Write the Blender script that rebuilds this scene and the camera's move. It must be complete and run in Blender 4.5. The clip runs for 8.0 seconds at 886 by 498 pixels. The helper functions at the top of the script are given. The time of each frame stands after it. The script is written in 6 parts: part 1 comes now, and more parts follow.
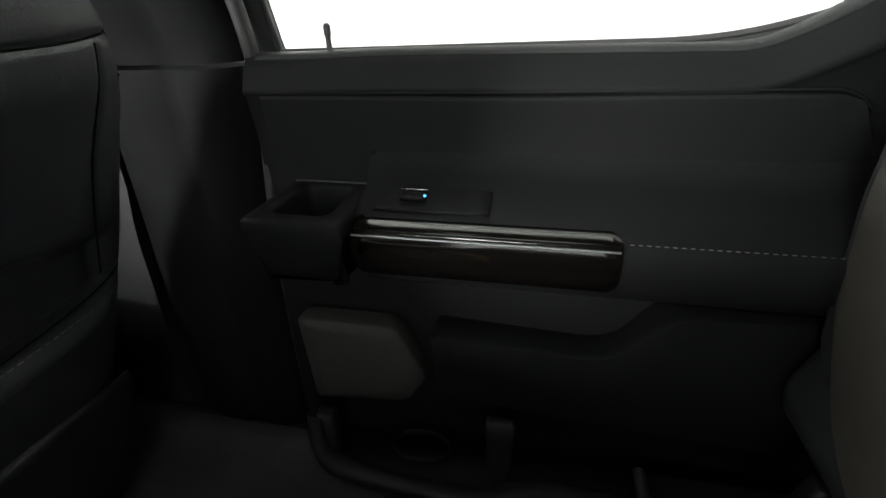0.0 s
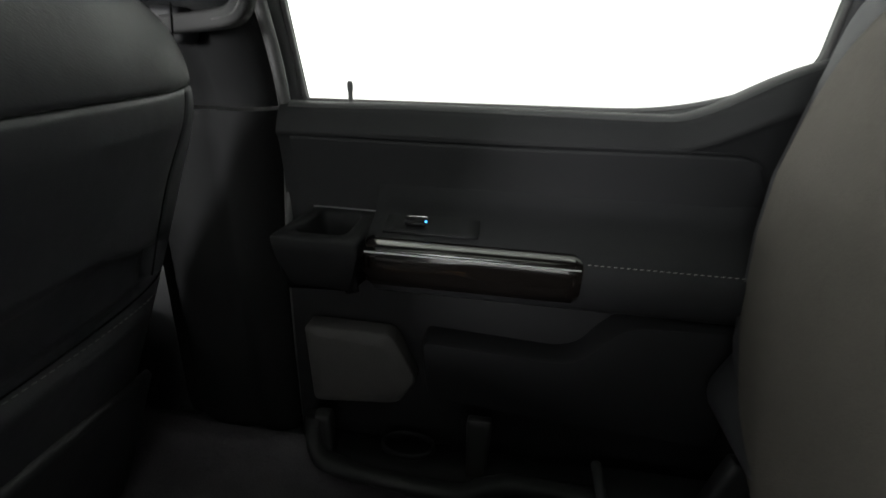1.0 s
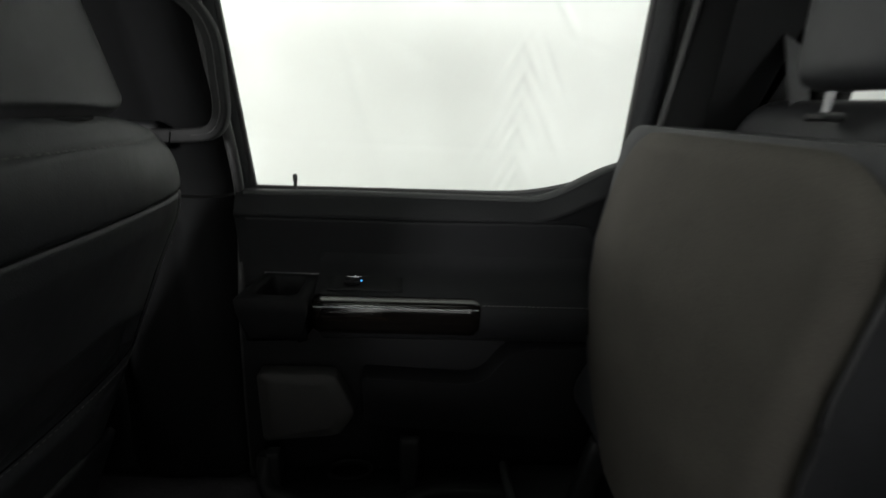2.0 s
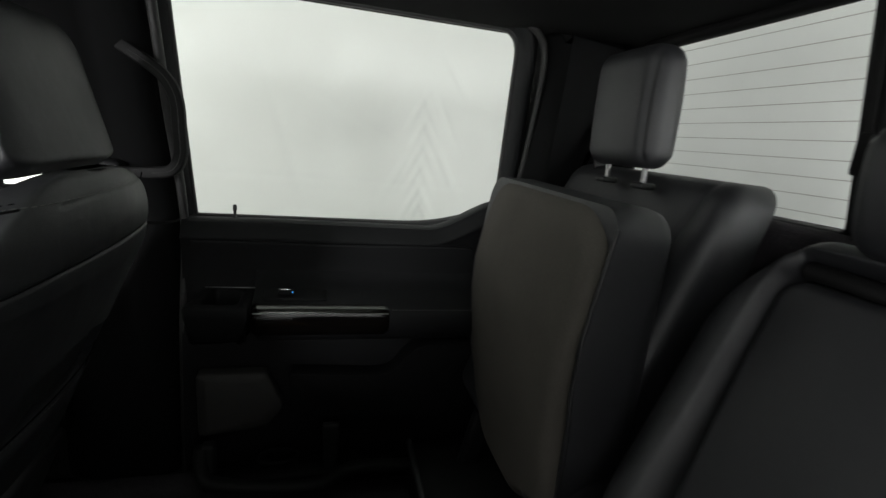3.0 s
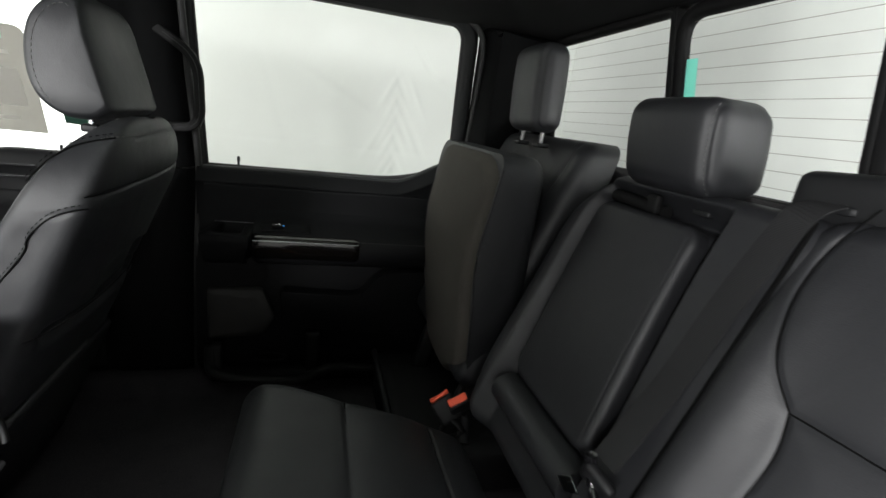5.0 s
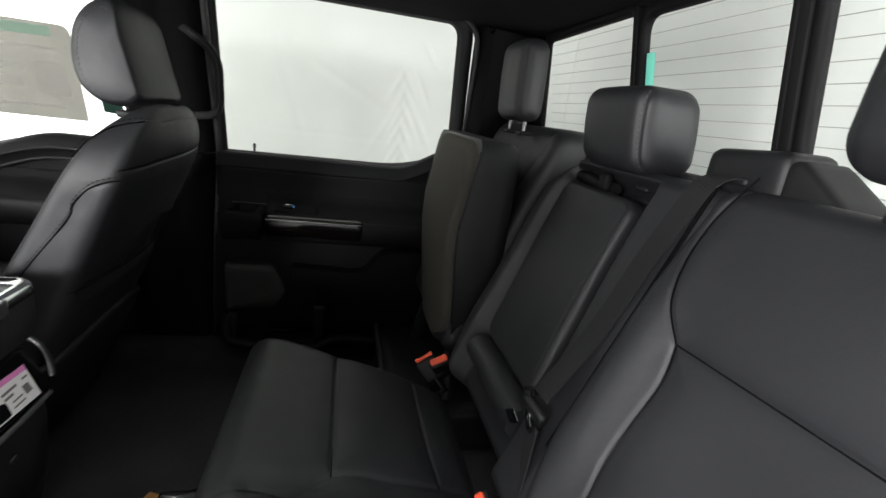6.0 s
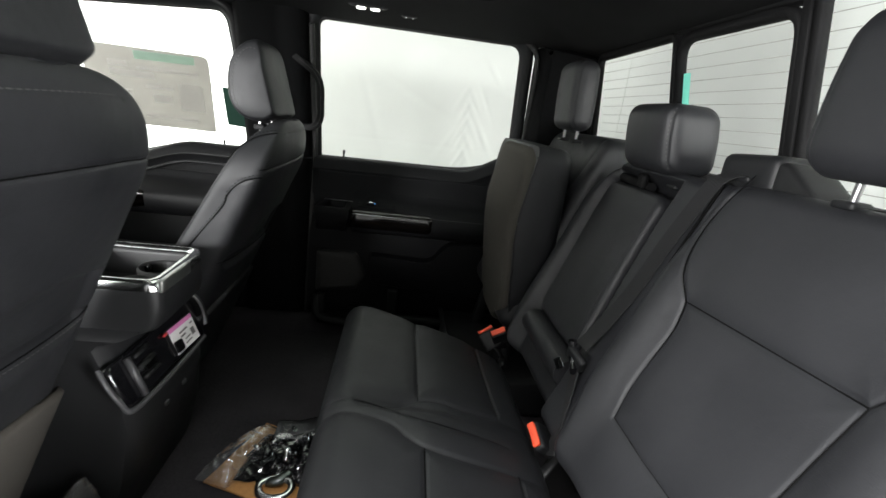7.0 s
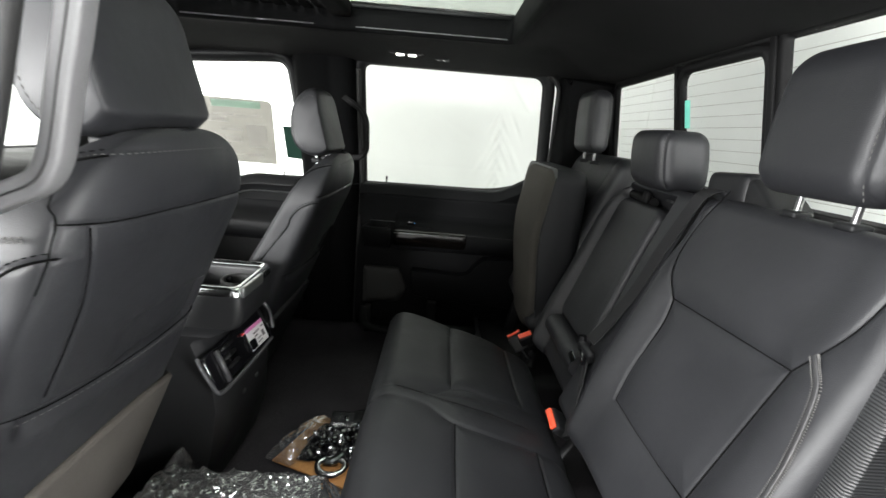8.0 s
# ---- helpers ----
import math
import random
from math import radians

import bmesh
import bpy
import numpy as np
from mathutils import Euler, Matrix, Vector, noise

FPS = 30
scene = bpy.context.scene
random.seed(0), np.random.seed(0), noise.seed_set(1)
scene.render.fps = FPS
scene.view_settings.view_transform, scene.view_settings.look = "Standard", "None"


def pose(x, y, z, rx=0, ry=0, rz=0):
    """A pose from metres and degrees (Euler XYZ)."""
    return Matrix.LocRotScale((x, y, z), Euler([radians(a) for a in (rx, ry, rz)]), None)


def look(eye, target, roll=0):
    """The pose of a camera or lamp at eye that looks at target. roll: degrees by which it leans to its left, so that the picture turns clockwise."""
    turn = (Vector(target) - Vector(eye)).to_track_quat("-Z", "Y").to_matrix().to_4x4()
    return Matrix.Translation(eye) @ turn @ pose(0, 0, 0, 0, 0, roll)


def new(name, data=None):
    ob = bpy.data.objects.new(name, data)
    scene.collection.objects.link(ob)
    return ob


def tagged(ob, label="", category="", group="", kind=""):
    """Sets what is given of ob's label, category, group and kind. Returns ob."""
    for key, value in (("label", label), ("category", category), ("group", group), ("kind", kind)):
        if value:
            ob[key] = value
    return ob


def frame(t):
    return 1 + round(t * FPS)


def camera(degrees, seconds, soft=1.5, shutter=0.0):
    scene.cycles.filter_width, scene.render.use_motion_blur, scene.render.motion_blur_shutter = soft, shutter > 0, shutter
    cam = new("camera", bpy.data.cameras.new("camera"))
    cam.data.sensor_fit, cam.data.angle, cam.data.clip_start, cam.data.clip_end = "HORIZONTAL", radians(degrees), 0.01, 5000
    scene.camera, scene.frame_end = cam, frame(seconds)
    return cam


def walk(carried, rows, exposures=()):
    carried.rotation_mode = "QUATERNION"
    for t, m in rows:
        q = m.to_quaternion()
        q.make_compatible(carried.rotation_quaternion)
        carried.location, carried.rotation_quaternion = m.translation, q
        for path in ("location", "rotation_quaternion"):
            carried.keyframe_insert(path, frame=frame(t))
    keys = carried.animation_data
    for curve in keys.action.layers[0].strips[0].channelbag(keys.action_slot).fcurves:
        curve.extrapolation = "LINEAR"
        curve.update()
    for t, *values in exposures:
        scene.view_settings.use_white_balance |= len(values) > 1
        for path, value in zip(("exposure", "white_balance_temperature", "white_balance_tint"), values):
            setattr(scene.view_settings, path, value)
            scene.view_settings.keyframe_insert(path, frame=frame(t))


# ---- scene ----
cam = camera(87.5, 8.0, shutter=0.5)
PATH = [
    (0, (0.068, 0.282, 0.803), (-0.322, 1.998, -0.149), -2.1),
    (0.5, (0.067, 0.24, 0.809), (-0.282, 1.973, -0.127), -0.7),
    (1, (0.053, 0.146, 0.836), (-0.214, 1.958, 0.032), 1.7),
    (1.5, (0.022, 0.059, 0.881), (-0.033, 1.918, 0.146), 1.4),
    (1.7, (0.04, 0.01, 0.897), (0.042, 1.894, 0.226), 1.7),
    (2.8, (0.023, -0.274, 0.987), (0.458, 1.619, 0.511), 5.3),
    (3, (0.002, -0.328, 0.986), (0.495, 1.555, 0.527), 5.5),
    (3.5, (-0.039, -0.458, 0.964), (0.557, 1.404, 0.542), 6.0),
    (4, (-0.034, -0.55, 0.969), (0.549, 1.317, 0.554), 5.6),
    (4.5, (0.007, -0.626, 0.981), (0.561, 1.239, 0.515), 5.4),
    (5, (0.019, -0.695, 0.966), (0.561, 1.156, 0.437), 7.3),
    (5.2, (0.036, -0.724, 0.973), (0.584, 1.123, 0.435), 7.6),
    (6.3, (0.085, -0.911, 0.956), (0.456, 0.972, 0.392), 7.6),
    (6.5, (0.058, -0.965, 0.964), (0.372, 0.927, 0.396), 7.7),
    (7, (0.009, -1.078, 0.968), (0.232, 0.831, 0.414), 7.1),
    (7.5, (0.003, -1.172, 0.983), (0.172, 0.752, 0.465), 6.2),
    (8, (0.03, -1.265, 1.002), (0.064, 0.674, 0.51), 4.7),
]
EXPO = [(0.0, 1.08), (1.0, 1.08), (1.5, 0.64), (1.7, 0.38), (2.8, -0.50), (4.2, -0.41), (5.2, -0.24), (6.3, -0.2), (8.0, 0.1)]
walk(cam, [(t, look(e, g, r)) for t, e, g, r in PATH], EXPO)

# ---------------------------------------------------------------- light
# The cab stands in a bright white photo booth: soft light from all round, with unseen lamps added above and beside it.
world = bpy.data.worlds.new("booth_light")
scene.world = world
world.use_nodes = True
bg = world.node_tree.nodes["Background"]
bg.inputs["Color"].default_value = (1.0, 1.0, 1.0, 1)
bg.inputs["Strength"].default_value = 0.03


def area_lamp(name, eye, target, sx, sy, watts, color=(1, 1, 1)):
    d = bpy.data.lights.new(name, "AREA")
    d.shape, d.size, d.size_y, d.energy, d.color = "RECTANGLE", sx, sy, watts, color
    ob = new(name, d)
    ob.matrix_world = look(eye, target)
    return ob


# unseen lamps, added to fill in light at the doorway and behind the sheets
area_lamp("fill_lamp_door", (2.3, -2.4, 1.0), (-0.3, -0.5, 0.45), 1.2, 1.2, 300)
area_lamp("fill_lamp_door_front", (-2.1, -2.5, 1.10), (0.5, -0.5, 0.75), 0.7, 0.7, 225)
area_lamp("fill_lamp_above", (-0.40, -1.55, 2.10), (0.0, -0.35, 0.25), 0.9, 0.4, 70)
area_lamp("fill_lamp_side", (0.5, 4.4, 1.3), (0.5, 1.4, 1.0), 5.0, 4.0, 64)
area_lamp("fill_lamp_rear", (3.1, -0.6, 1.7), (1.75, 0.1, 1.05), 3.0, 2.2, 44)

# ---------------------------------------------------------------- materials
YC = -0.025


def material(name, color, rough=0.5, metal=0.0, var=0.15, grain=0.0, gscale=400.0, bump=0.0, bscale=30.0, spec=0.5, coat=0.0, kind="noise", wear=0.0):
    """Principled surface with colour variation at a large and a fine scale, a grain relief and a soft large relief."""
    m = bpy.data.materials.new(name)
    m.use_nodes = True
    nt = m.node_tree
    p = nt.nodes["Principled BSDF"]
    p.inputs["Metallic"].default_value = metal
    p.inputs["Specular IOR Level"].default_value = spec
    p.inputs["Coat Weight"].default_value = coat
    tc = nt.nodes.new("ShaderNodeTexCoord")
    n1 = nt.nodes.new("ShaderNodeTexNoise")
    n1.inputs["Scale"].default_value, n1.inputs["Detail"].default_value = 7.0, 6.0
    nt.links.new(tc.outputs["Object"], n1.inputs["Vector"])
    n2 = nt.nodes.new("ShaderNodeTexNoise")
    n2.inputs["Scale"].default_value, n2.inputs["Detail"].default_value = gscale * 0.5, 3.0
    nt.links.new(tc.outputs["Object"], n2.inputs["Vector"])
    mix = nt.nodes.new("ShaderNodeMath")
    mix.operation = "MULTIPLY_ADD"
    nt.links.new(n2.outputs["Fac"], mix.inputs[0])
    mix.inputs[1].default_value = 0.5
    half = nt.nodes.new("ShaderNodeMath")
    half.operation = "MULTIPLY"
    half.inputs[1].default_value = 0.5
    nt.links.new(n1.outputs["Fac"], half.inputs[0])
    nt.links.new(half.outputs[0], mix.inputs[2])
    ramp = nt.nodes.new("ShaderNodeMapRange")
    ramp.inputs["From Min"].default_value, ramp.inputs["From Max"].default_value = 0.3, 0.7
    ramp.inputs["To Min"].default_value, ramp.inputs["To Max"].default_value = 1 - var, 1 + var
    nt.links.new(mix.outputs[0], ramp.inputs["Value"])
    mul = nt.nodes.new("ShaderNodeVectorMath")
    mul.operation = "SCALE"
    mul.inputs[0].default_value = color
    nt.links.new(ramp.outputs[0], mul.inputs["Scale"])
    nt.links.new(mul.outputs[0], p.inputs["Base Color"])
    rr = nt.nodes.new("ShaderNodeMapRange")
    rr.inputs["From Min"].default_value, rr.inputs["From Max"].default_value = 0.3, 0.7
    rr.inputs["To Min"].default_value, rr.inputs["To Max"].default_value = max(0.02, rough - 0.06), min(1, rough + 0.06 + wear)
    nt.links.new(n1.outputs["Fac"], rr.inputs["Value"])
    nt.links.new(rr.outputs[0], p.inputs["Roughness"])
    if grain or bump:
        if kind == "leather":
            g = nt.nodes.new("ShaderNodeTexVoronoi")
            g.inputs["Scale"].default_value = gscale
            gout = g.outputs["Distance"]
        elif kind == "weave":
            g = nt.nodes.new("ShaderNodeTexWave")
            g.inputs["Scale"].default_value = gscale
            g.inputs["Distortion"].default_value = 0.6
            gout = g.outputs["Fac"]
        else:
            g = nt.nodes.new("ShaderNodeTexNoise")
            g.inputs["Scale"].default_value, g.inputs["Detail"].default_value = gscale, 4.0
            gout = g.outputs["Fac"]
        nt.links.new(tc.outputs["Object"], g.inputs["Vector"])
        b1 = nt.nodes.new("ShaderNodeBump")
        b1.inputs["Strength"].default_value, b1.inputs["Distance"].default_value = grain, 0.001
        nt.links.new(gout, b1.inputs["Height"])
        if bump:
            n3 = nt.nodes.new("ShaderNodeTexNoise")
            n3.inputs["Scale"].default_value, n3.inputs["Detail"].default_value = bscale, 3.0
            nt.links.new(tc.outputs["Object"], n3.inputs["Vector"])
            b2 = nt.nodes.new("ShaderNodeBump")
            b2.inputs["Strength"].default_value, b2.inputs["Distance"].default_value = bump, 0.01
            nt.links.new(n3.outputs["Fac"], b2.inputs["Height"])
            nt.links.new(b2.outputs["Normal"], b1.inputs["Normal"])
        nt.links.new(b1.outputs["Normal"], p.inputs["Normal"])
    return m


def sheet_material(name, tint, gloss_rough=0.02, gloss=1.0, clear=0.95, wrinkle=0.0, wscale=60.0, haze=0.0):
    """Thin clear sheet: lets light straight through, with a Fresnel gloss."""
    m = bpy.data.materials.new(name)
    m.use_nodes = True
    nt = m.node_tree
    nt.nodes.remove(nt.nodes["Principled BSDF"])
    out = nt.nodes["Material Output"]
    tr = nt.nodes.new("ShaderNodeBsdfTransparent")
    tr.inputs["Color"].default_value = (tint[0] * clear, tint[1] * clear, tint[2] * clear, 1)
    gl = nt.nodes.new("ShaderNodeBsdfGlossy")
    gl.inputs["Roughness"].default_value = gloss_rough
    fr = nt.nodes.new("ShaderNodeLayerWeight")
    fr.inputs["Blend"].default_value = 0.5
    pw = nt.nodes.new("ShaderNodeMath")
    pw.operation = "POWER"
    pw.inputs[1].default_value = 4.0
    nt.links.new(fr.outputs["Facing"], pw.inputs[0])
    k = nt.nodes.new("ShaderNodeMath")
    k.operation, k.use_clamp = "MULTIPLY_ADD", True
    k.inputs[1].default_value, k.inputs[2].default_value = 0.8 * gloss, 0.05 * gloss
    nt.links.new(pw.outputs[0], k.inputs[0])
    mx = nt.nodes.new("ShaderNodeMixShader")
    nt.links.new(k.outputs[0], mx.inputs[0])
    nt.links.new(tr.outputs[0], mx.inputs[1])
    nt.links.new(gl.outputs[0], mx.inputs[2])
    last = mx
    if haze:
        milk = nt.nodes.new("ShaderNodeBsdfDiffuse")
        milk.inputs["Color"].default_value = (0.85, 0.85, 0.86, 1)
        last = nt.nodes.new("ShaderNodeMixShader")
        last.inputs[0].default_value = haze
        nt.links.new(mx.outputs[0], last.inputs[1])
        nt.links.new(milk.outputs[0], last.inputs[2])
    nt.links.new(last.outputs[0], out.inputs["Surface"])
    if wrinkle:
        tc = nt.nodes.new("ShaderNodeTexCoord")
        n = nt.nodes.new("ShaderNodeTexNoise")
        n.inputs["Scale"].default_value, n.inputs["Detail"].default_value = wscale, 4.0
        nt.links.new(tc.outputs["Object"], n.inputs["Vector"])
        b = nt.nodes.new("ShaderNodeBump")
        b.inputs["Strength"].default_value, b.inputs["Distance"].default_value = wrinkle, 0.01
        nt.links.new(n.outputs["Fac"], b.inputs["Height"])
        nt.links.new(b.outputs["Normal"], gl.inputs["Normal"])
        nt.links.new(b.outputs["Normal"], fr.inputs["Normal"])
    return m


def paper_material(name, color, through_light=0.5, low=0.95, high=1.03):
    """Paper or cloth: diffuse with light shining through."""
    m = bpy.data.materials.new(name)
    m.use_nodes = True
    nt = m.node_tree
    nt.nodes.remove(nt.nodes["Principled BSDF"])
    out = nt.nodes["Material Output"]
    tc = nt.nodes.new("ShaderNodeTexCoord")
    n = nt.nodes.new("ShaderNodeTexNoise")
    n.inputs["Scale"].default_value, n.inputs["Detail"].default_value = 9.0, 6.0
    nt.links.new(tc.outputs["Object"], n.inputs["Vector"])
    r = nt.nodes.new("ShaderNodeMapRange")
    r.inputs["From Min"].default_value, r.inputs["From Max"].default_value = 0.3, 0.7
    r.inputs["To Min"].default_value, r.inputs["To Max"].default_value = low, high
    nt.links.new(n.outputs["Fac"], r.inputs["Value"])
    s = nt.nodes.new("ShaderNodeVectorMath")
    s.operation = "SCALE"
    s.inputs[0].default_value = color
    nt.links.new(r.outputs[0], s.inputs["Scale"])
    d = nt.nodes.new("ShaderNodeBsdfDiffuse")
    t = nt.nodes.new("ShaderNodeBsdfTranslucent")
    nt.links.new(s.outputs[0], d.inputs["Color"])
    nt.links.new(s.outputs[0], t.inputs["Color"])
    mx = nt.nodes.new("ShaderNodeMixShader")
    mx.inputs[0].default_value = through_light
    nt.links.new(d.outputs[0], mx.inputs[1])
    nt.links.new(t.outputs[0], mx.inputs[2])
    nt.links.new(mx.outputs[0], out.inputs["Surface"])
    return m


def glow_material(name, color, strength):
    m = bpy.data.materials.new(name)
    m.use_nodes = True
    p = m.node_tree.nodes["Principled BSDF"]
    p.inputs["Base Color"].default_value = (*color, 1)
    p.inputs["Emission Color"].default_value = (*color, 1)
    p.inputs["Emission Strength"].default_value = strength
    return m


LEATHER = material("black_leather", (0.0126, 0.0131, 0.0150), 0.53, grain=0.16, gscale=650, bump=0.20, bscale=13, kind="leather", var=0.16, spec=0.47)
LEATHER_SIDE = material("black_vinyl", (0.0085, 0.0088, 0.0100), 0.55, grain=0.12, gscale=800, bump=0.08, bscale=18, kind="leather", var=0.12, spec=0.4)
# near-black thread; also stands for the shade in seams and slits
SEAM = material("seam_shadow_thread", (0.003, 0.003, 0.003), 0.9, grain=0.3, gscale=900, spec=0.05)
THREAD = material("grey_thread", (0.085, 0.083, 0.080), 0.8, grain=0.4, gscale=1500)
PLASTIC = material("black_grained_plastic", (0.0075, 0.0078, 0.0086), 0.52, grain=0.25, gscale=900, bump=0.02, bscale=20, var=0.15, spec=0.28)
PLASTIC_GREY = material("charcoal_plastic", (0.021, 0.022, 0.023), 0.5, grain=0.35, gscale=800, var=0.15)
SPEAKER = material("speaker_grille_plastic", (0.0155, 0.0148, 0.0140), 0.65, grain=0.8, gscale=520, kind="leather", var=0.1)
SEAL = material("black_rubber", (0.010, 0.010, 0.010), 0.6, grain=0.2, gscale=300)
HEADLINER = material("black_headliner_cloth", (0.0085, 0.0085, 0.0085), 0.95, grain=0.6, gscale=900, var=0.2, spec=0.12)
PILLAR = material("black_pillar_plastic", (0.0038, 0.0039, 0.0041), 0.75, grain=0.3, gscale=800, var=0.12, spec=0.06)
CARPET = material("black_carpet", (0.038, 0.035, 0.039), 1.0, grain=1.0, gscale=700, bump=0.3, bscale=80, var=0.4, spec=0.1)
FELT = material("brown_grey_backing_felt", (0.060, 0.0555, 0.049), 0.95, grain=0.8, gscale=900, bump=0.15, bscale=25, var=0.25, spec=0.15)
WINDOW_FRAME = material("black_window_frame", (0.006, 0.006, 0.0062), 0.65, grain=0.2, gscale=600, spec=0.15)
TRIM_GREY = material("dull_grey_trim", (0.065, 0.065, 0.068), 0.42, var=0.08, grain=0.1)
PIANO = material("piano_black_trim", (0.006, 0.006, 0.007), 0.09, var=0.05, spec=0.6, coat=0.5)
WOOD = material("dark_gloss_trim", (0.0024, 0.0020, 0.0018), 0.11, var=0.35, gscale=60, spec=0.35, coat=0.05)
# far door trim: darker copies of the vinyl and plastics, shade in their colour
DOOR_VINYL = material("shaded_black_door_vinyl", (0.0046, 0.0047, 0.0052), 0.62, grain=0.15, gscale=900, bump=0.05, bscale=16, kind="leather", var=0.14, spec=0.10)
DOOR_PLASTIC = material("shaded_matt_black_door_plastic", (0.0046, 0.0047, 0.0051), 0.60, grain=0.25, gscale=900, bump=0.02, bscale=20, var=0.15, spec=0.09)
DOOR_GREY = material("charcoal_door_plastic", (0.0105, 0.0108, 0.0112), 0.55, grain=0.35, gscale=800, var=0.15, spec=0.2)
CHROME = material("chrome", (0.78, 0.79, 0.80), 0.16, metal=1.0, var=0.04)
SATIN = material("satin_metal_trim", (0.20, 0.20, 0.205), 0.36, metal=1.0, var=0.06)
PALE_METAL = material("pale_brushed_metal", (0.60, 0.62, 0.60), 0.38, metal=1.0, var=0.08)
CONSOLE = material("black_console_vinyl", (0.0135, 0.0138, 0.0148), 0.50, grain=0.2, gscale=900, bump=0.03, bscale=20, var=0.15, spec=0.4)
STEEL = material("dark_steel", (0.10, 0.11, 0.11), 0.25, metal=1.0, var=0.3, grain=0.2, gscale=200)
ORANGE = material("orange_release_button", (0.80, 0.085, 0.035), 0.42, var=0.06)
WEBBING = material("belt_webbing", (0.0060, 0.0062, 0.0070), 0.75, grain=0.35, gscale=420, kind="weave", var=0.1)
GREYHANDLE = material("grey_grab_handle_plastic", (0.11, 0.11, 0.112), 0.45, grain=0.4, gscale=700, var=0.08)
CARD = material("brown_cardboard", (0.44, 0.22, 0.08), 0.85, grain=0.5, gscale=250, bump=0.1, bscale=40, var=0.15, spec=0.2)
CLOTH = paper_material("white_booth_curtain", (0.855, 0.865, 0.85), 0.80, 0.988, 1.008)
BOOTHWALL = material("white_painted_wall", (0.82, 0.82, 0.80), 0.9, var=0.04, grain=0.2, gscale=60)
CONCRETE = material("grey_booth_floor", (0.20, 0.20, 0.20), 0.7, var=0.2, grain=0.3, gscale=80)
PAPER = paper_material("label_paper", (0.54, 0.53, 0.50), 0.72)
PAPER_GREEN = paper_material("green_print", (0.66, 0.80, 0.72), 0.80)
PAPER_GREY = paper_material("grey_print", (0.80, 0.79, 0.77), 0.80)
PAPER_DARK_GREEN = paper_material("dark_green_paper", (0.055, 0.115, 0.09), 0.60)
PAPER_WHITE = material("white_tag_paper", (0.80, 0.78, 0.78), 0.6, var=0.05)
PINK = material("pink_tag_print", (0.70, 0.22, 0.50), 0.6, var=0.05)
INK = material("black_ink", (0.16, 0.15, 0.15), 0.7, var=0.05)
TEAL = paper_material("teal_sticker", (0.42, 0.80, 0.72), 0.85)
GLASS = sheet_material("window_glass", (0.97, 0.99, 0.97), clear=0.97, gloss=0.03)
GLASS_ROOF = sheet_material("tinted_roof_glass", (0.80, 0.86, 0.80), clear=0.85)
FILM = sheet_material("clear_plastic_film", (0.93, 0.93, 0.95), gloss_rough=0.09, gloss=6.5, clear=0.93, wrinkle=0.5, wscale=28, haze=0.08)
FILM_THIN = sheet_material("thin_clear_film", (0.95, 0.95, 0.96), gloss_rough=0.09, gloss=5.0, clear=0.95, wrinkle=0.5, wscale=35, haze=0.07)
PAINT = material("white_body_paint", (0.6, 0.6, 0.6), 0.3, var=0.03, coat=0.5)
LED = glow_material("lit_lamp_lens", (1.0, 0.98, 0.92), 6.0)
BLUE_LED = glow_material("blue_switch_light", (0.05, 0.35, 0.9), 1.5)

# ---------------------------------------------------------------- builders


def part(name, bm, mat, parent=None, label="", smooth=True, at=None):
    """Link a bmesh as one mesh object, under a thing or a part."""
    me = bpy.data.meshes.new(name)
    if smooth:
        for f in bm.faces:
            f.smooth = len(f.verts) < 5
            if not f.smooth:
                for e in f.edges:
                    e.smooth = False
    bm.to_mesh(me)
    bm.free()
    if mat:
        me.materials.append(mat)
    ob = new(name, me)
    ob.parent = parent
    if at is not None:
        ob.matrix_basis = at
    if label:
        ob["label"] = label
    return ob


def thing(name, x, y, z, label, category, group="", kind=""):
    return_ob = new(name)
    return_ob.empty_display_size = 0.05
    return_ob.location = (x, y, z)
    return tagged(return_ob, label, category, group, kind)


def upward(bm):
    """Make an open sheet's faces look up."""
    bm.normal_update()
    if sum(f.normal.z for f in bm.faces) < 0:
        bmesh.ops.reverse_faces(bm, faces=bm.faces)
    return bm


def inset(pts, d):
    """Draw an outline in towards its middle."""
    cx, cy = sum(p[0] for p in pts) / len(pts), sum(p[1] for p in pts) / len(pts)
    out = []
    for a, b in pts:
        v = Vector((cx - a, cy - b))
        v = v.normalized() * min(d, v.length * 0.9)
        out.append((a + v.x, b + v.y))
    return out


def shift(bm, ob):
    """Move world-space geometry into the thing's own space."""
    bmesh.ops.translate(bm, vec=-ob.location, verts=bm.verts)
    return bm


def grid_mesh(points, close_u=False, close_v=False, caps=False):
    """A bmesh from a grid of points [i][j]."""
    bm = bmesh.new()
    n, m = len(points), len(points[0])
    vs = [[bm.verts.new(p) for p in row] for row in points]
    for i in range(n if close_u else n - 1):
        for j in range(m if close_v else m - 1):
            a, b, c, d = vs[i][j], vs[(i + 1) % n][j], vs[(i + 1) % n][(j + 1) % m], vs[i][(j + 1) % m]
            try:
                bm.faces.new((a, b, c, d))
            except ValueError:
                pass
    if caps and close_v:
        bm.faces.new(vs[0])
        bm.faces.new(list(reversed(vs[-1])))
    bmesh.ops.recalc_face_normals(bm, faces=bm.faces)
    return bm


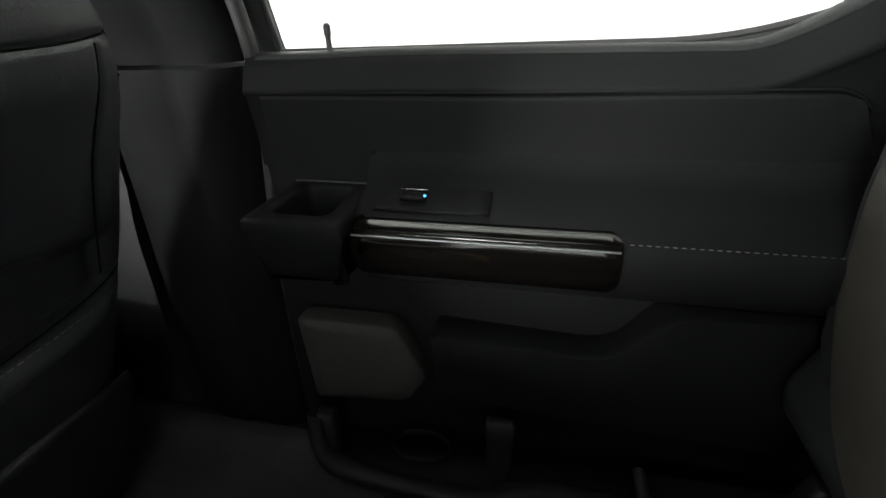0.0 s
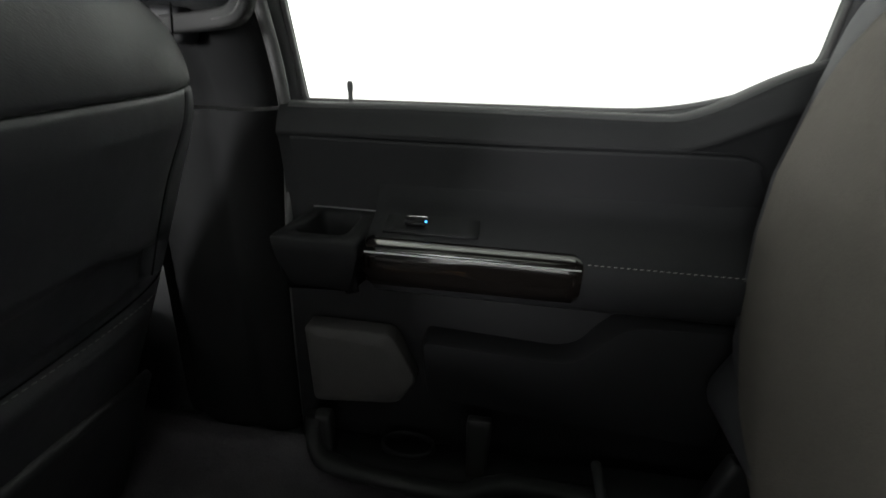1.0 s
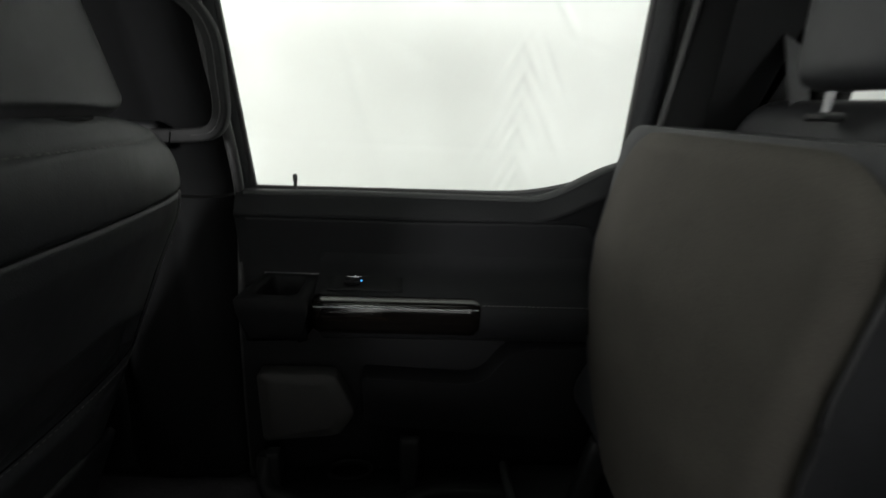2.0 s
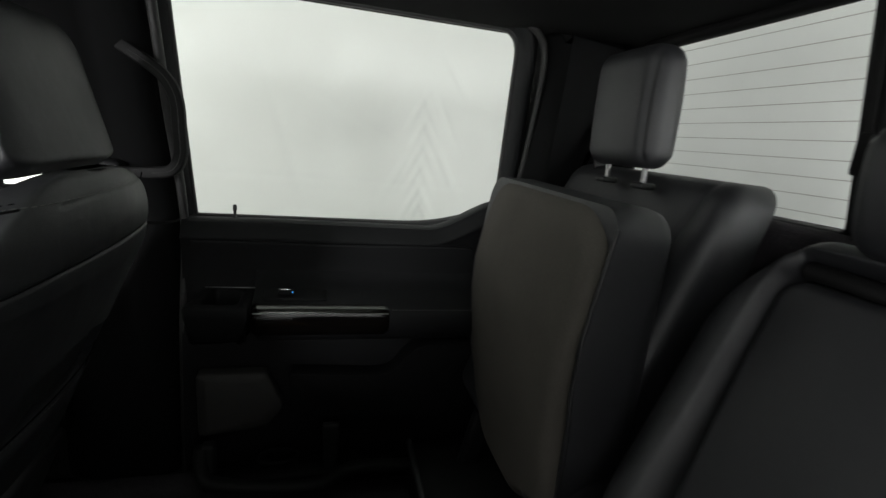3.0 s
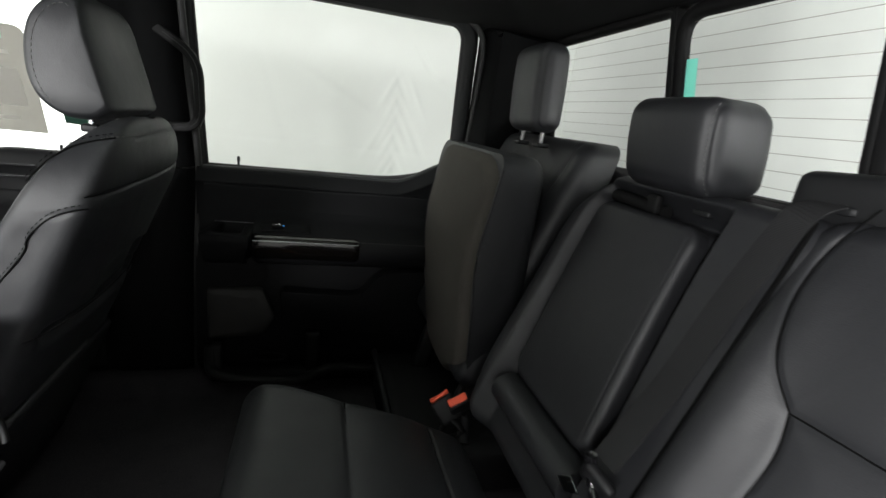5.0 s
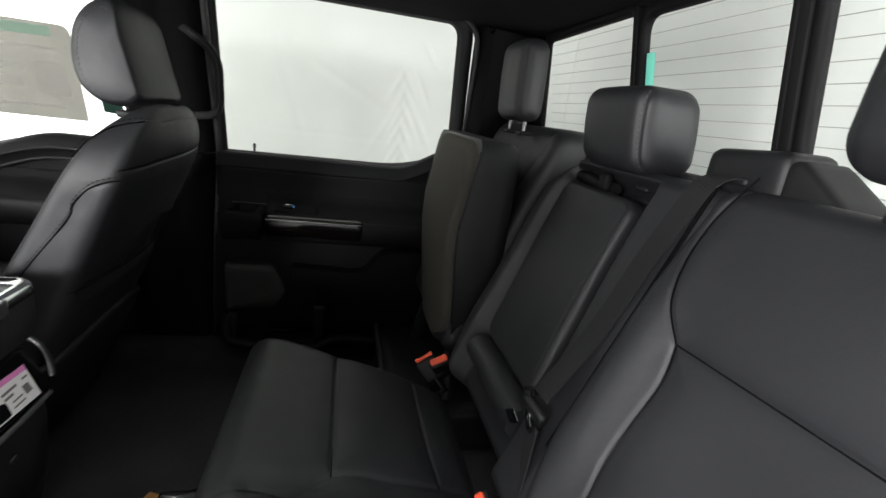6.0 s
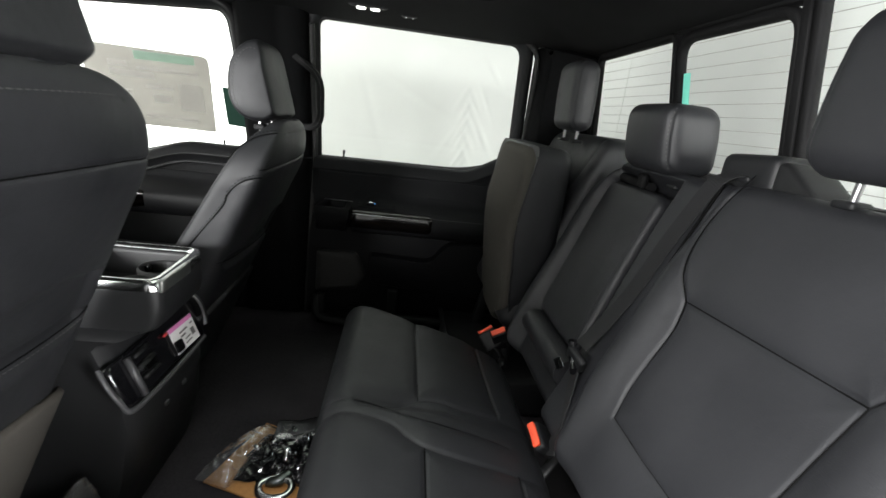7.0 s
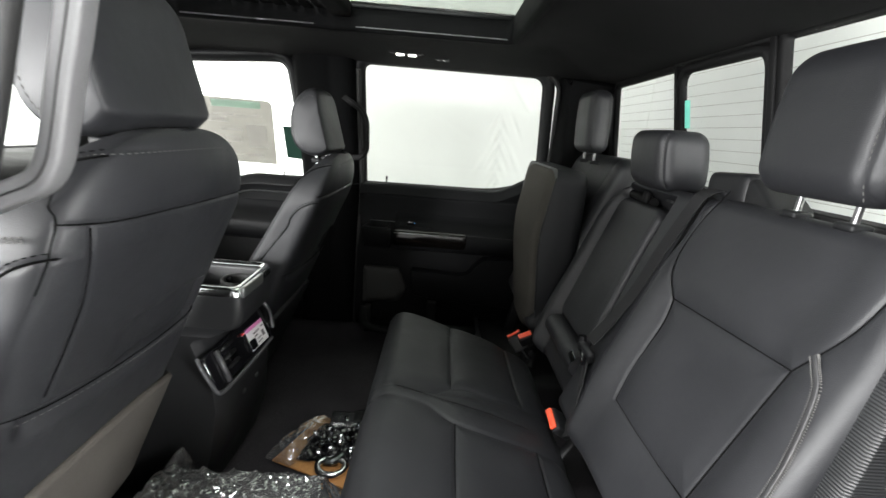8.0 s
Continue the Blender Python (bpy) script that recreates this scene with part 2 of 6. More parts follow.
def rounded(sx, sy, sz, r, cuts=6, deform=None, at=(0, 0, 0)):
    """A box with round edges of radius r, cut fine enough to be bent by deform(x, y, z)."""
    bm = bmesh.new()
    bmesh.ops.create_cube(bm, size=2.0)
    bmesh.ops.subdivide_edges(bm, edges=bm.edges, cuts=cuts, use_grid_fill=True)
    half = (sx / 2, sy / 2, sz / 2)
    r = min(r, *half)
    for v in bm.verts:
        q = []
        for c, h in zip(v.co, half):
            # samples gather towards the edges
            s = math.copysign(abs(c) ** 0.6, c)
            q.append(s * h)
        core = [max(-h + r, min(h - r, c)) for c, h in zip(q, half)]
        d = Vector([a - b for a, b in zip(q, core)])
        if d.length > 1e-9:
            # direction within the rounding shell
            k = Vector([a / max(r, 1e-6) for a in d])
            m = max(abs(c) for c in k)
            d = k.normalized() * r * m
        p = Vector(core) + d
        v.co = deform(*p) if deform else p
    bmesh.ops.translate(bm, vec=at, verts=bm.verts)
    bmesh.ops.recalc_face_normals(bm, faces=bm.faces)
    return bm


def smooth_path(pts, steps=8, closed=False):
    """Catmull-Rom through points."""
    out, n = [], len(pts)
    P = [Vector(p) for p in pts]
    for i in range(n if closed else n - 1):
        if closed:
            a, b, c, d = P[(i - 1) % n], P[i], P[(i + 1) % n], P[(i + 2) % n]
        else:
            a, b, c, d = P[max(i - 1, 0)], P[i], P[i + 1], P[min(i + 2, n - 1)]
        for k in range(steps):
            t = k / steps
            out.append(0.5 * ((2 * b) + (c - a) * t + (2 * a - 5 * b + 4 * c - d) * t * t + (3 * b - a - 3 * c + d) * t ** 3))
    if not closed:
        out.append(P[-1])
    return out


def sweep(pts, ra, rb=None, n=10, up=(0, 0, 1), closed=False, power=2.0):
    """A bar of (super)elliptic section along a path; ra across, rb along up."""
    rb = rb or ra
    rows = []
    P = [Vector(p) for p in pts]
    for i, p in enumerate(P):
        if closed:
            d = P[(i + 1) % len(P)] - P[i - 1]
        else:
            d = P[min(i + 1, len(P) - 1)] - P[max(i - 1, 0)]
        d.normalize()
        side = d.cross(Vector(up))
        if side.length < 1e-4:
            side = d.cross(Vector((1, 0, 0)))
        side.normalize()
        top = side.cross(d).normalized()
        row = []
        for k in range(n):
            a = 2 * math.pi * k / n
            c, s = math.cos(a), math.sin(a)
            e = 2.0 / power
            row.append(p + side * ra * math.copysign(abs(c) ** e, c) + top * rb * math.copysign(abs(s) ** e, s))
        rows.append(row)
    return grid_mesh(rows, close_u=closed, close_v=True, caps=not closed)


def lathe(profile, n=20, at=(0, 0, 0)):
    rows = [[(r * math.cos(2 * math.pi * k / n) + at[0], r * math.sin(2 * math.pi * k / n) + at[1], z + at[2]) for k in range(n)] for r, z in profile]
    return grid_mesh(rows, close_v=True, caps=True)


def prism(outline, depth, to_world):
    """An outline (a, b) given depth along c, laid into the world by to_world(a, b, c)."""
    rows = [[to_world(a, b, 0.0) for a, b in outline], [to_world(a, b, depth) for a, b in outline]]
    return grid_mesh(rows, close_v=True, caps=True)


def rounded_outline(corners, radii, steps=6):
    """A polygon with its corners rounded."""
    out, n = [], len(corners)
    for i, (c, r) in enumerate(zip(corners, radii)):
        c = Vector(c)
        a, b = Vector(corners[i - 1]), Vector(corners[(i + 1) % n])
        da, db = (a - c), (b - c)
        ra = min(r, da.length * 0.48)
        rb = min(r, db.length * 0.48)
        p, q = c + da.normalized() * ra, c + db.normalized() * rb
        for k in range(steps + 1):
            t = k / steps
            out.append(tuple((1 - t) ** 2 * p + 2 * t * (1 - t) * c + t * t * q))
    return out


def offset_outline(pts, d):
    """Push a closed outline outward by d (counter-clockwise or clockwise alike)."""
    n = len(pts)
    area = sum(pts[i][0] * pts[(i + 1) % n][1] - pts[(i + 1) % n][0] * pts[i][1] for i in range(n))
    s = 1 if area > 0 else -1
    out = []
    for i in range(n):
        a, b, c = Vector(pts[i - 1]), Vector(pts[i]), Vector(pts[(i + 1) % n])
        t = (c - a)
        if t.length < 1e-9:
            t = Vector((1, 0))
        t.normalize()
        out.append((b.x + s * t.y * d, b.y - s * t.x * d))
    return out


def seg_dist(px, py, a, b):
    dx, dy = b[0] - a[0], b[1] - a[1]
    L = dx * dx + dy * dy
    t = np.clip(((px - a[0]) * dx + (py - a[1]) * dy) / max(L, 1e-12), 0, 1)
    return np.hypot(px - a[0] - t * dx, py - a[1] - t * dy)


def pad(place, left, right, v0, v1, T, R=0.05, rc=0.05, seams=(), nu=90, nv=90, puff=0.0, swell=None, rough=0.0015):
    """An upholstered pad: an outline between left(v) and right(v), v0 to v1, of thickness T with round edges R and corners rc, and sewn-in seams
    ([(u, v), ...], width, depth). place(u, v, h) lays it into the world."""
    ease = lambda k: 0.5 * k + 0.5 * (0.5 - 0.5 * np.cos(np.pi * k))
    s, t = np.meshgrid(ease(np.linspace(0, 1, nu)), ease(np.linspace(0, 1, nv)), indexing="ij")
    V = v0 + t * (v1 - v0)
    L, Rr = np.vectorize(left)(V), np.vectorize(right)(V)
    U = L + s * (Rr - L)
    du, dv = np.minimum(s, 1 - s) * (Rr - L), np.minimum(t, 1 - t) * (v1 - v0)
    su, sv = np.where(s < 0.5, 1, -1), np.where(t < 0.5, 1, -1)
    corner = (du < rc) & (dv < rc)
    ex, ey = rc - du, rc - dv
    far = np.hypot(ex, ey)
    m = np.maximum(ex, ey)
    k = np.where(corner & (far > 1e-9), m / np.maximum(far, 1e-9), 1.0)
    U = np.where(corner, U + su * (ex - ex * k), U)
    V = np.where(corner, V + sv * (ey - ey * k), V)
    d = np.where(corner, rc - m, np.minimum(du, dv))
    d = np.clip(d, 0, None)
    q = np.clip(d / R, 0, 1)
    H = T - R + R * np.sqrt(np.clip(1 - (1 - q) ** 2, 0, 1))
    H = np.where(d <= 1e-9, 0.0 if T <= R else T - R, H)
    if puff:
        H = H + puff * np.clip(np.sin(np.pi * s) * np.sin(np.pi * t), 0, 1) ** 0.6
    if swell:
        H = H + np.vectorize(swell)(U, V)
    sunk = np.zeros(U.shape)
    for line, width, depth, *broad in seams:
        dist = np.full(U.shape, 9.0)
        for a, b in zip(line, line[1:]):
            dist = np.minimum(dist, seg_dist(U, V, a, b))
        D = depth * np.exp(-(dist / width) ** 2) + 0.35 * depth * np.exp(-(dist / (5 * width)) ** 2)
        if broad:
            D = D + broad[0] * np.exp(-(dist / 0.026) ** 1.5)
        sunk = np.maximum(sunk, D)
    H = H - sunk
    if rough:
        wav = np.zeros(U.shape)
        for k in range(7):
            a, f = 0.9 * k + T * 17, 5 + 4.3 * k
            wav += np.sin(f * (U * math.cos(a) + V * math.sin(a)) + 2.1 * k + 1.3 * np.sin(6 * V + k)) / (1 + 0.5 * k)
        H = H + rough * 0.55 * wav * q
    top = [[place(U[i, j], V[i, j], H[i, j]) for j in range(nv)] for i in range(nu)]
    bm = bmesh.new()
    vs = [[bm.verts.new(p) for p in row] for row in top]
    for i in range(nu - 1):
        for j in range(nv - 1):
            bm.faces.new((vs[i][j], vs[i + 1][j], vs[i + 1][j + 1], vs[i][j + 1]))
    rim = [(i, 0) for i in range(nu)] + [(nu - 1, j) for j in range(1, nv)] + [(i, nv - 1) for i in range(nu - 2, -1, -1)] + [(0, j) for j in range(nv - 2, 0, -1)]
    base = [bm.verts.new(place(U[i, j], V[i, j], 0.0)) for i, j in rim]
    for a in range(len(rim)):
        b = (a + 1) % len(rim)
        p, r_ = vs[rim[a][0]][rim[a][1]], vs[rim[b][0]][rim[b][1]]
        bm.faces.new((p, r_, base[b], base[a]))
    bm.faces.new(base)
    bmesh.ops.recalc_face_normals(bm, faces=bm.faces)
    return bm


def stitches(points, length=0.0065, gap=0.0045, r=0.0011):
    """A row of single thread stitches along a path, each a small bar."""
    bm = bmesh.new()
    P = [Vector(p) for p in points]
    acc, i = 0.0, 0
    lens = [0.0]
    for a, b in zip(P, P[1:]):
        lens.append(lens[-1] + (b - a).length)

    def at(s):
        for k in range(len(P) - 1):
            if lens[k + 1] >= s:
                f = (s - lens[k]) / max(lens[k + 1] - lens[k], 1e-9)
                return P[k].lerp(P[k + 1], f)
        return P[-1]

    s = 0.0
    while s + length < lens[-1]:
        a, b = at(s), at(s + length)
        d = (b - a).normalized()
        side = d.cross(Vector((0.3, 0.2, 1))).normalized()
        top = side.cross(d).normalized()
        ring = []
        for p, k in ((a, 0.6), (a.lerp(b, 0.5), 1.0), (b, 0.6)):
            ring.append([bm.verts.new(p + (side * c + top * e) * r * k) for c, e in ((1, 0), (0, 1), (-1, 0), (0, -1))])
        for g, h in zip(ring, ring[1:]):
            for k in range(4):
                bm.faces.new((g[k], g[(k + 1) % 4], h[(k + 1) % 4], h[k]))
        s += length + gap
    return bm


def bars(rows, to_world, h=0.0006):
    """Flat printed bars (a, b, width, height) on a surface."""
    bm = bmesh.new()
    for a, b, w, hh in rows:
        vs = [bm.verts.new(to_world(a + x * w, b + y * hh, h)) for x, y in ((0, 0), (1, 0), (1, 1), (0, 1))]
        bm.faces.new(vs)
    return bm


def side_y(side, y):
    """Far side (1) or its mirror image on the near side (-1)."""
    return y if side > 0 else 2 * YC - y


def joined(*bms):
    out = bmesh.new()
    for b in bms:
        me = bpy.data.meshes.new("tmp")
        b.to_mesh(me)
        b.free()
        out.from_mesh(me)
        bpy.data.meshes.remove(me)
    return out

# ---------------------------------------------------------------- booth round the cab


def curtain(name, ax0, ax1, fixed, axis, z0, z1, amp, label, folds):
    """A hanging white sheet with soft folds and creases."""
    rows = []
    nx, nz = 240, 340
    for i in range(nx):
        row = []
        for j in range(nz):
            a = ax0 + (ax1 - ax0) * i / (nx - 1)
            z = z0 + (z1 - z0) * j / (nz - 1)
            o = amp * (noise.noise((a * 1.6, z * 0.7, fixed)) + 0.22 * noise.noise((a * 4.0, z * 2.2, fixed + 3)))
            for ca, cz, sl, w, d, ln in folds:
                u = (a - ca) * math.cos(sl) + (z - cz) * math.sin(sl)
                w2 = -(a - ca) * math.sin(sl) + (z - cz) * math.cos(sl)
                o += d * math.exp(-(u / w) ** 2) * math.exp(-(w2 / ln) ** 2)
            if axis == "y":
                row.append((a, fixed + o, z))
            else:
                # the sheet turns forward in a wide bend
                g = max(0.0, a - 0.82) / 0.6
                row.append((fixed - 0.6 * (1 - math.cos(g)) + o * math.cos(g), min(a, 0.82) + 0.6 * math.sin(g) + o * math.sin(g), z))
        rows.append(row)
    ob = part(name, grid_mesh(rows), CLOTH)
    ob.modifiers.new("thickness", "SOLIDIFY").thickness = 0.004
    return tagged(ob, label, "curtain", kind="structure")


FOLDS = [(0.05, 0.806, 1.57, 0.007, 0.0022, 0.42), (0.45, 1.21, 0.62, 0.010, -0.0045, 0.075), (0.43, 1.05, 0.46, 0.010, 0.0045, 0.075), (0.44, 0.87, 0.50, 0.012, -0.0040, 0.09),
         (0.54, 1.12, 1.30, 0.014, 0.0025, 0.09), (0.26, 0.86, -0.55, 0.013, 0.0030, 0.10), (0.05, 1.05, 1.1, 0.02, 0.0012, 0.25), (-0.15, 0.95, 0.3, 0.02, -0.0012, 0.25)]
# pressed-in arrow creases, one below another
for apex_x, apex_z, reach in ((0.338, 1.125, 0.060), (0.345, 1.040, 0.045), (0.345, 0.965, 0.065), (0.340, 0.885, 0.050), (0.338, 0.800, 0.070), (0.345, 0.745, 0.050)):
    FOLDS.append((apex_x - reach * 0.48, apex_z - reach * 0.9, -0.50, 0.009, 0.0048, reach))
    FOLDS.append((apex_x + reach * 0.48, apex_z - reach * 0.9, 0.50, 0.009, -0.0040, reach))
curtain("backdrop_side", -0.60, 1.16, 1.42, "y", -0.75, 2.6, 0.004, "hanging white cloth sheet with soft creases beside the cab", FOLDS)
curtain("backdrop_rear", -1.9, 0.82 + 0.6 * math.pi / 2, 1.75, "x", -0.75, 2.6, 0.02, "hanging white cloth sheet behind the cab", [(0.3, 1.2, 0.2, 0.05, 0.04, 0.3)])


def flat(name, pts, mat, label, category, solid=0.03):
    bm = bmesh.new()
    bm.faces.new([bm.verts.new(p) for p in pts])
    ob = part(name, bm, mat, smooth=False)
    if solid:
        ob.modifiers.new("thickness", "SOLIDIFY").thickness = solid
    return tagged(ob, label, category, kind="structure")


flat("ground", [(-12, -12, -0.75), (12, -12, -0.75), (12, 12, -0.75), (-12, 12, -0.75)], CONCRETE, "smooth grey floor of the photo booth", "floor")
# these walls and the ceiling emit light themselves instead of being lit
BRIGHT = glow_material("glowing_white_wall", (1.0, 1.0, 0.98), 1.7)
flat("backdrop_front_side", [(-7, 3.2, -0.75), (-0.4, 3.2, -0.75), (-0.4, 3.2, 4), (-7, 3.2, 4)], BRIGHT, "self-glowing white wall of the photo booth", "wall", 0)
flat("backdrop_front", [(-5.5, -4, -0.75), (-5.5, 3.2, -0.75), (-5.5, 3.2, 4), (-5.5, -4, 4)], BRIGHT, "self-glowing white wall ahead of the cab", "wall", 0)

# added wall whose glow fills in light through the driver's window
flat("backdrop_near_front", [(-5.5, -3.4, -0.75), (-0.9, -3.4, -0.75), (-0.9, -3.4, 4), (-5.5, -3.4, 4)], glow_material("glowing_white_side_wall", (1.0, 1.0, 0.99), 1.4), "added self-glowing white wall beside the driver", "wall", 0)
flat("ceiling_booth", [(-1.6, -1.2, 3.9), (1.6, -1.2, 3.9), (1.6, 2.4, 3.9), (-1.6, 2.4, 3.9)], glow_material("glowing_booth_ceiling", (0.96, 1.0, 0.93), 0.75), "evenly self-glowing pale booth ceiling", "ceiling", 0)
# unseen wall, added to keep low ambient light off the far door
flat("backdrop_near", [(-0.9, -3.4, -0.75), (3.5, -3.4, -0.75), (3.5, -3.4, 2.0), (-0.9, -3.4, 2.0)], BOOTHWALL, "unseen white painted wall added behind the open door to block low light", "wall", 0.02)

# ---------------------------------------------------------------- cab shell


def glass_y(z):
    return 0.965 - (z - 0.74) * 0.34


def smoothstep(a, b, x):
    t = max(0.0, min(1.0, (x - a) / (b - a)))
    return t * t * (3 - 2 * t)


floor_rows = [[(x, YC + y, 0.004 * noise.noise((x * 5, y * 5, 0)) + 0.0 + 0.06 * smoothstep(0.80, 0.87, abs(y))) for y in np.linspace(-0.87, 0.87, 60)]
              for x in np.linspace(-1.75, 0.72, 80)]
floor = part("floor", upward(grid_mesh(floor_rows)), CARPET)
floor.modifiers.new("thickness", "SOLIDIFY").thickness = 0.03
tagged(floor, "black carpeted cab floor", "floor", kind="structure")

HOLE = (-0.90, 0.235, YC - 0.40, YC + 0.435)


def roof_z(x, y):
    d = abs(y - YC)
    z = 1.315 - max(0.055 * smoothstep(0.42, 0.84, d), 0.062 * smoothstep(0.35, 0.71, x))
    z -= 0.09 * smoothstep(-0.95, -1.35, x)
    return z


def roof_sheet(lift, xs, ys):
    pts = [[(x, y, roof_z(x, y) + lift) for y in ys] for x in xs]
    bm = bmesh.new()
    vs = [[bm.verts.new(p) for p in row] for row in pts]
    for i in range(len(xs) - 1):
        for j in range(len(ys) - 1):
            cx, cy = (xs[i] + xs[i + 1]) / 2, (ys[j] + ys[j + 1]) / 2
            if HOLE[0] < cx < HOLE[1] and HOLE[2] < cy < HOLE[3]:
                continue
            bm.faces.new((vs[i][j], vs[i + 1][j], vs[i + 1][j + 1], vs[i][j + 1]))
    bmesh.ops.delete(bm, geom=[v for v in bm.verts if not v.link_faces], context="VERTS")
    return bm


rx = sorted(set(list(np.linspace(-1.30, HOLE[0], 14)) + list(np.linspace(HOLE[0], HOLE[1], 20)) + list(np.linspace(HOLE[1], 0.735, 22))))
ry = sorted(set(list(np.linspace(YC - 0.85, HOLE[2], 18)) + list(np.linspace(HOLE[2], HOLE[3], 16)) + list(np.linspace(HOLE[3], YC + 0.85, 18))))
ceil = part("ceiling", roof_sheet(0.0, rx, ry), HEADLINER)
ceil.modifiers.new("thickness", "SOLIDIFY").thickness = 0.01
tagged(ceil, "black cloth headliner with a roof window opening", "ceiling", kind="structure")
roof = part("roof", roof_sheet(0.078, rx, ry), PAINT)
tagged(roof, "painted steel cab roof", "roof", kind="structure")

# roof window in its opening
sun = thing("roof_window", -0.28, YC, 1.36, "large glass roof window in a black frame with a rolled-back blind", "roof window", kind="structure")
o = rounded_outline([(HOLE[0], HOLE[2]), (HOLE[1], HOLE[2]), (HOLE[1], HOLE[3]), (HOLE[0], HOLE[3])], [0.03] * 4)
rows = []
for grow, z in ((0.022, 1.305), (0.020, 1.300), (0.0, 1.302), (-0.004, 1.315), (-0.004, 1.386), (0.03, 1.386)):
    rows.append([(a, b, z) for a, b in offset_outline(o, grow)])
part("frame", shift(grid_mesh(rows, close_v=True), sun), PILLAR, sun)
bm = bmesh.new()
bm.faces.new([bm.verts.new((x, y, 1.392)) for x, y in ((-0.31, HOLE[2]), (HOLE[1], HOLE[2]), (HOLE[1], HOLE[3]), (-0.31, HOLE[3]))])
pane = part("pane", shift(bm, sun), GLASS_ROOF, sun)
part("crossbar", shift(rounded(0.07, HOLE[3] - HOLE[2] - 0.01, 0.05, 0.012, at=(-0.335, YC + 0.01, 1.362)), sun), PILLAR, sun)
for k in range(11):
    part("blind_slat", shift(rounded(0.040, HOLE[3] - HOLE[2] - 0.012, 0.012, 0.005, cuts=3, at=(-0.40 - 0.045 * k, YC + 0.01, 1.366 - 0.003 * (k % 2))), sun), HEADLINER, sun)
for y in (HOLE[2] + 0.004, HOLE[3] - 0.004):
    for x0, x1 in ((-0.29, 0.225), (-0.87, -0.43)):
        part("edge_trim", shift(sweep([(x0, y, 1.314), ((x0 + x1) / 2, y, 1.314), (x1, y, 1.314)], 0.0022, 0.0018, n=8), sun), SATIN, sun, "thin bright edge trim")
    part("guide_rail", shift(rounded(HOLE[1] - HOLE[0] - 0.02, 0.014, 0.012, 0.004, cuts=3, at=((HOLE[0] + HOLE[1]) / 2, y, 1.378)), sun), PLASTIC, sun)

REAR_GLASS = rounded_outline([(-0.322, 0.741), (0.27, 0.748), (0.385, 0.776), (0.476, 0.816), (0.430, 1.250), (-0.322, 1.250)], [0.008, 0.08, 0.06, 0.03, 0.05, 0.035])
FRONT_GLASS = rounded_outline([(-0.60, 0.742), (-0.645, 1.232), (-1.22, 1.195), (-1.62, 0.86), (-1.62, 0.66), (-1.12, 0.652), (-0.99, 0.70), (-0.86, 0.732)],
                              [0.02, 0.05, 0.05, 0.03, 0.03, 0.06, 0.06, 0.06])


def frame_ring(outline, width, lip, side, out=0.0):
    """A trim ring round a window: from the glass up to the inner face and out to its width."""
    rows = []
    for grow, inward in ((0.0, -0.012 - out), (0.0, 0.006), (0.003, 0.016), (0.012, lip), (width * 0.6, lip + 0.004), (width, lip - 0.006), (width, -0.02 - out)):
        rows.append([(a, side_y(side, glass_y(b) - inward), b) for a, b in offset_outline(outline, grow)])
    return grid_mesh(rows, close_v=True)


def seal_ring(outline, side):
    rows = []
    for grow, inward in ((-0.004, 0.0), (-0.004, 0.012), (0.006, 0.012), (0.006, 0.0)):
        rows.append([(a, side_y(side, glass_y(b) - inward), b) for a, b in offset_outline(outline, grow)])
    return grid_mesh(rows, close_u=True, close_v=True)


def glass_pane(outline, side):
    bm = bmesh.new()
    bm.faces.new([bm.verts.new((a, side_y(side, glass_y(b)), b)) for a, b in offset_outline(outline, 0.004)])
    return bm


def door_panel(xs, profile, lift, side, dent=None):
    """A door's inner trim: a closed section (y, z) carried along x; lift(x) raises the belt line."""
    rows = []
    for x in xs:
        row = []
        for y, z in profile:
            k = smoothstep(0.55, 0.74, z)
            row.append((x, side_y(side, y), z + lift(x) * k))
        rows.append(row)
    return grid_mesh(rows, close_v=True, caps=True)


# section of the rear door, from the glass inward and down
SECTION = [(0.956, 0.738), (0.935, 0.743), (0.908, 0.748), (0.893, 0.744), (0.884, 0.734), (0.877, 0.720), (0.871, 0.708), (0.868, 0.7015), (0.871, 0.698), (0.8745, 0.693),
           (0.879, 0.665), (0.882, 0.63), (0.882, 0.59), (0.878, 0.54), (0.868, 0.49), (0.862, 0.44), (0.858, 0.36), (0.852, 0.24), (0.846, 0.13),
           (0.850, 0.085), (0.868, 0.055), (0.94, 0.05), (0.985, 0.10), (0.99, 0.5), (0.985, 0.70)]


def rear_lift(x):
    return 0.088 * smoothstep(0.27, 0.50, x) - 0.004 * smoothstep(-0.1, -0.3, x)


def along(path2d, x0, x1, n=30, side=1, ends=0.01):
    """An open section (y, z), closed behind, carried along x with drawn-in ends."""
    xs = list(np.linspace(x0, x1, n))
    rows = []
    cy = sum(p[0] for p in path2d) / len(path2d)
    cz = sum(p[1] for p in path2d) / len(path2d)
    for i, x in enumerate(xs):
        e = min(x - x0, x1 - x)
        k = 1 - 0.18 * (1 - min(1, e / ends)) ** 2 if ends else 1
        rows.append([(x, side_y(side, cy + (y - cy) * k), cz + (z - cz) * k) for y, z in path2d])
    return grid_mesh(rows, close_v=True, caps=True)


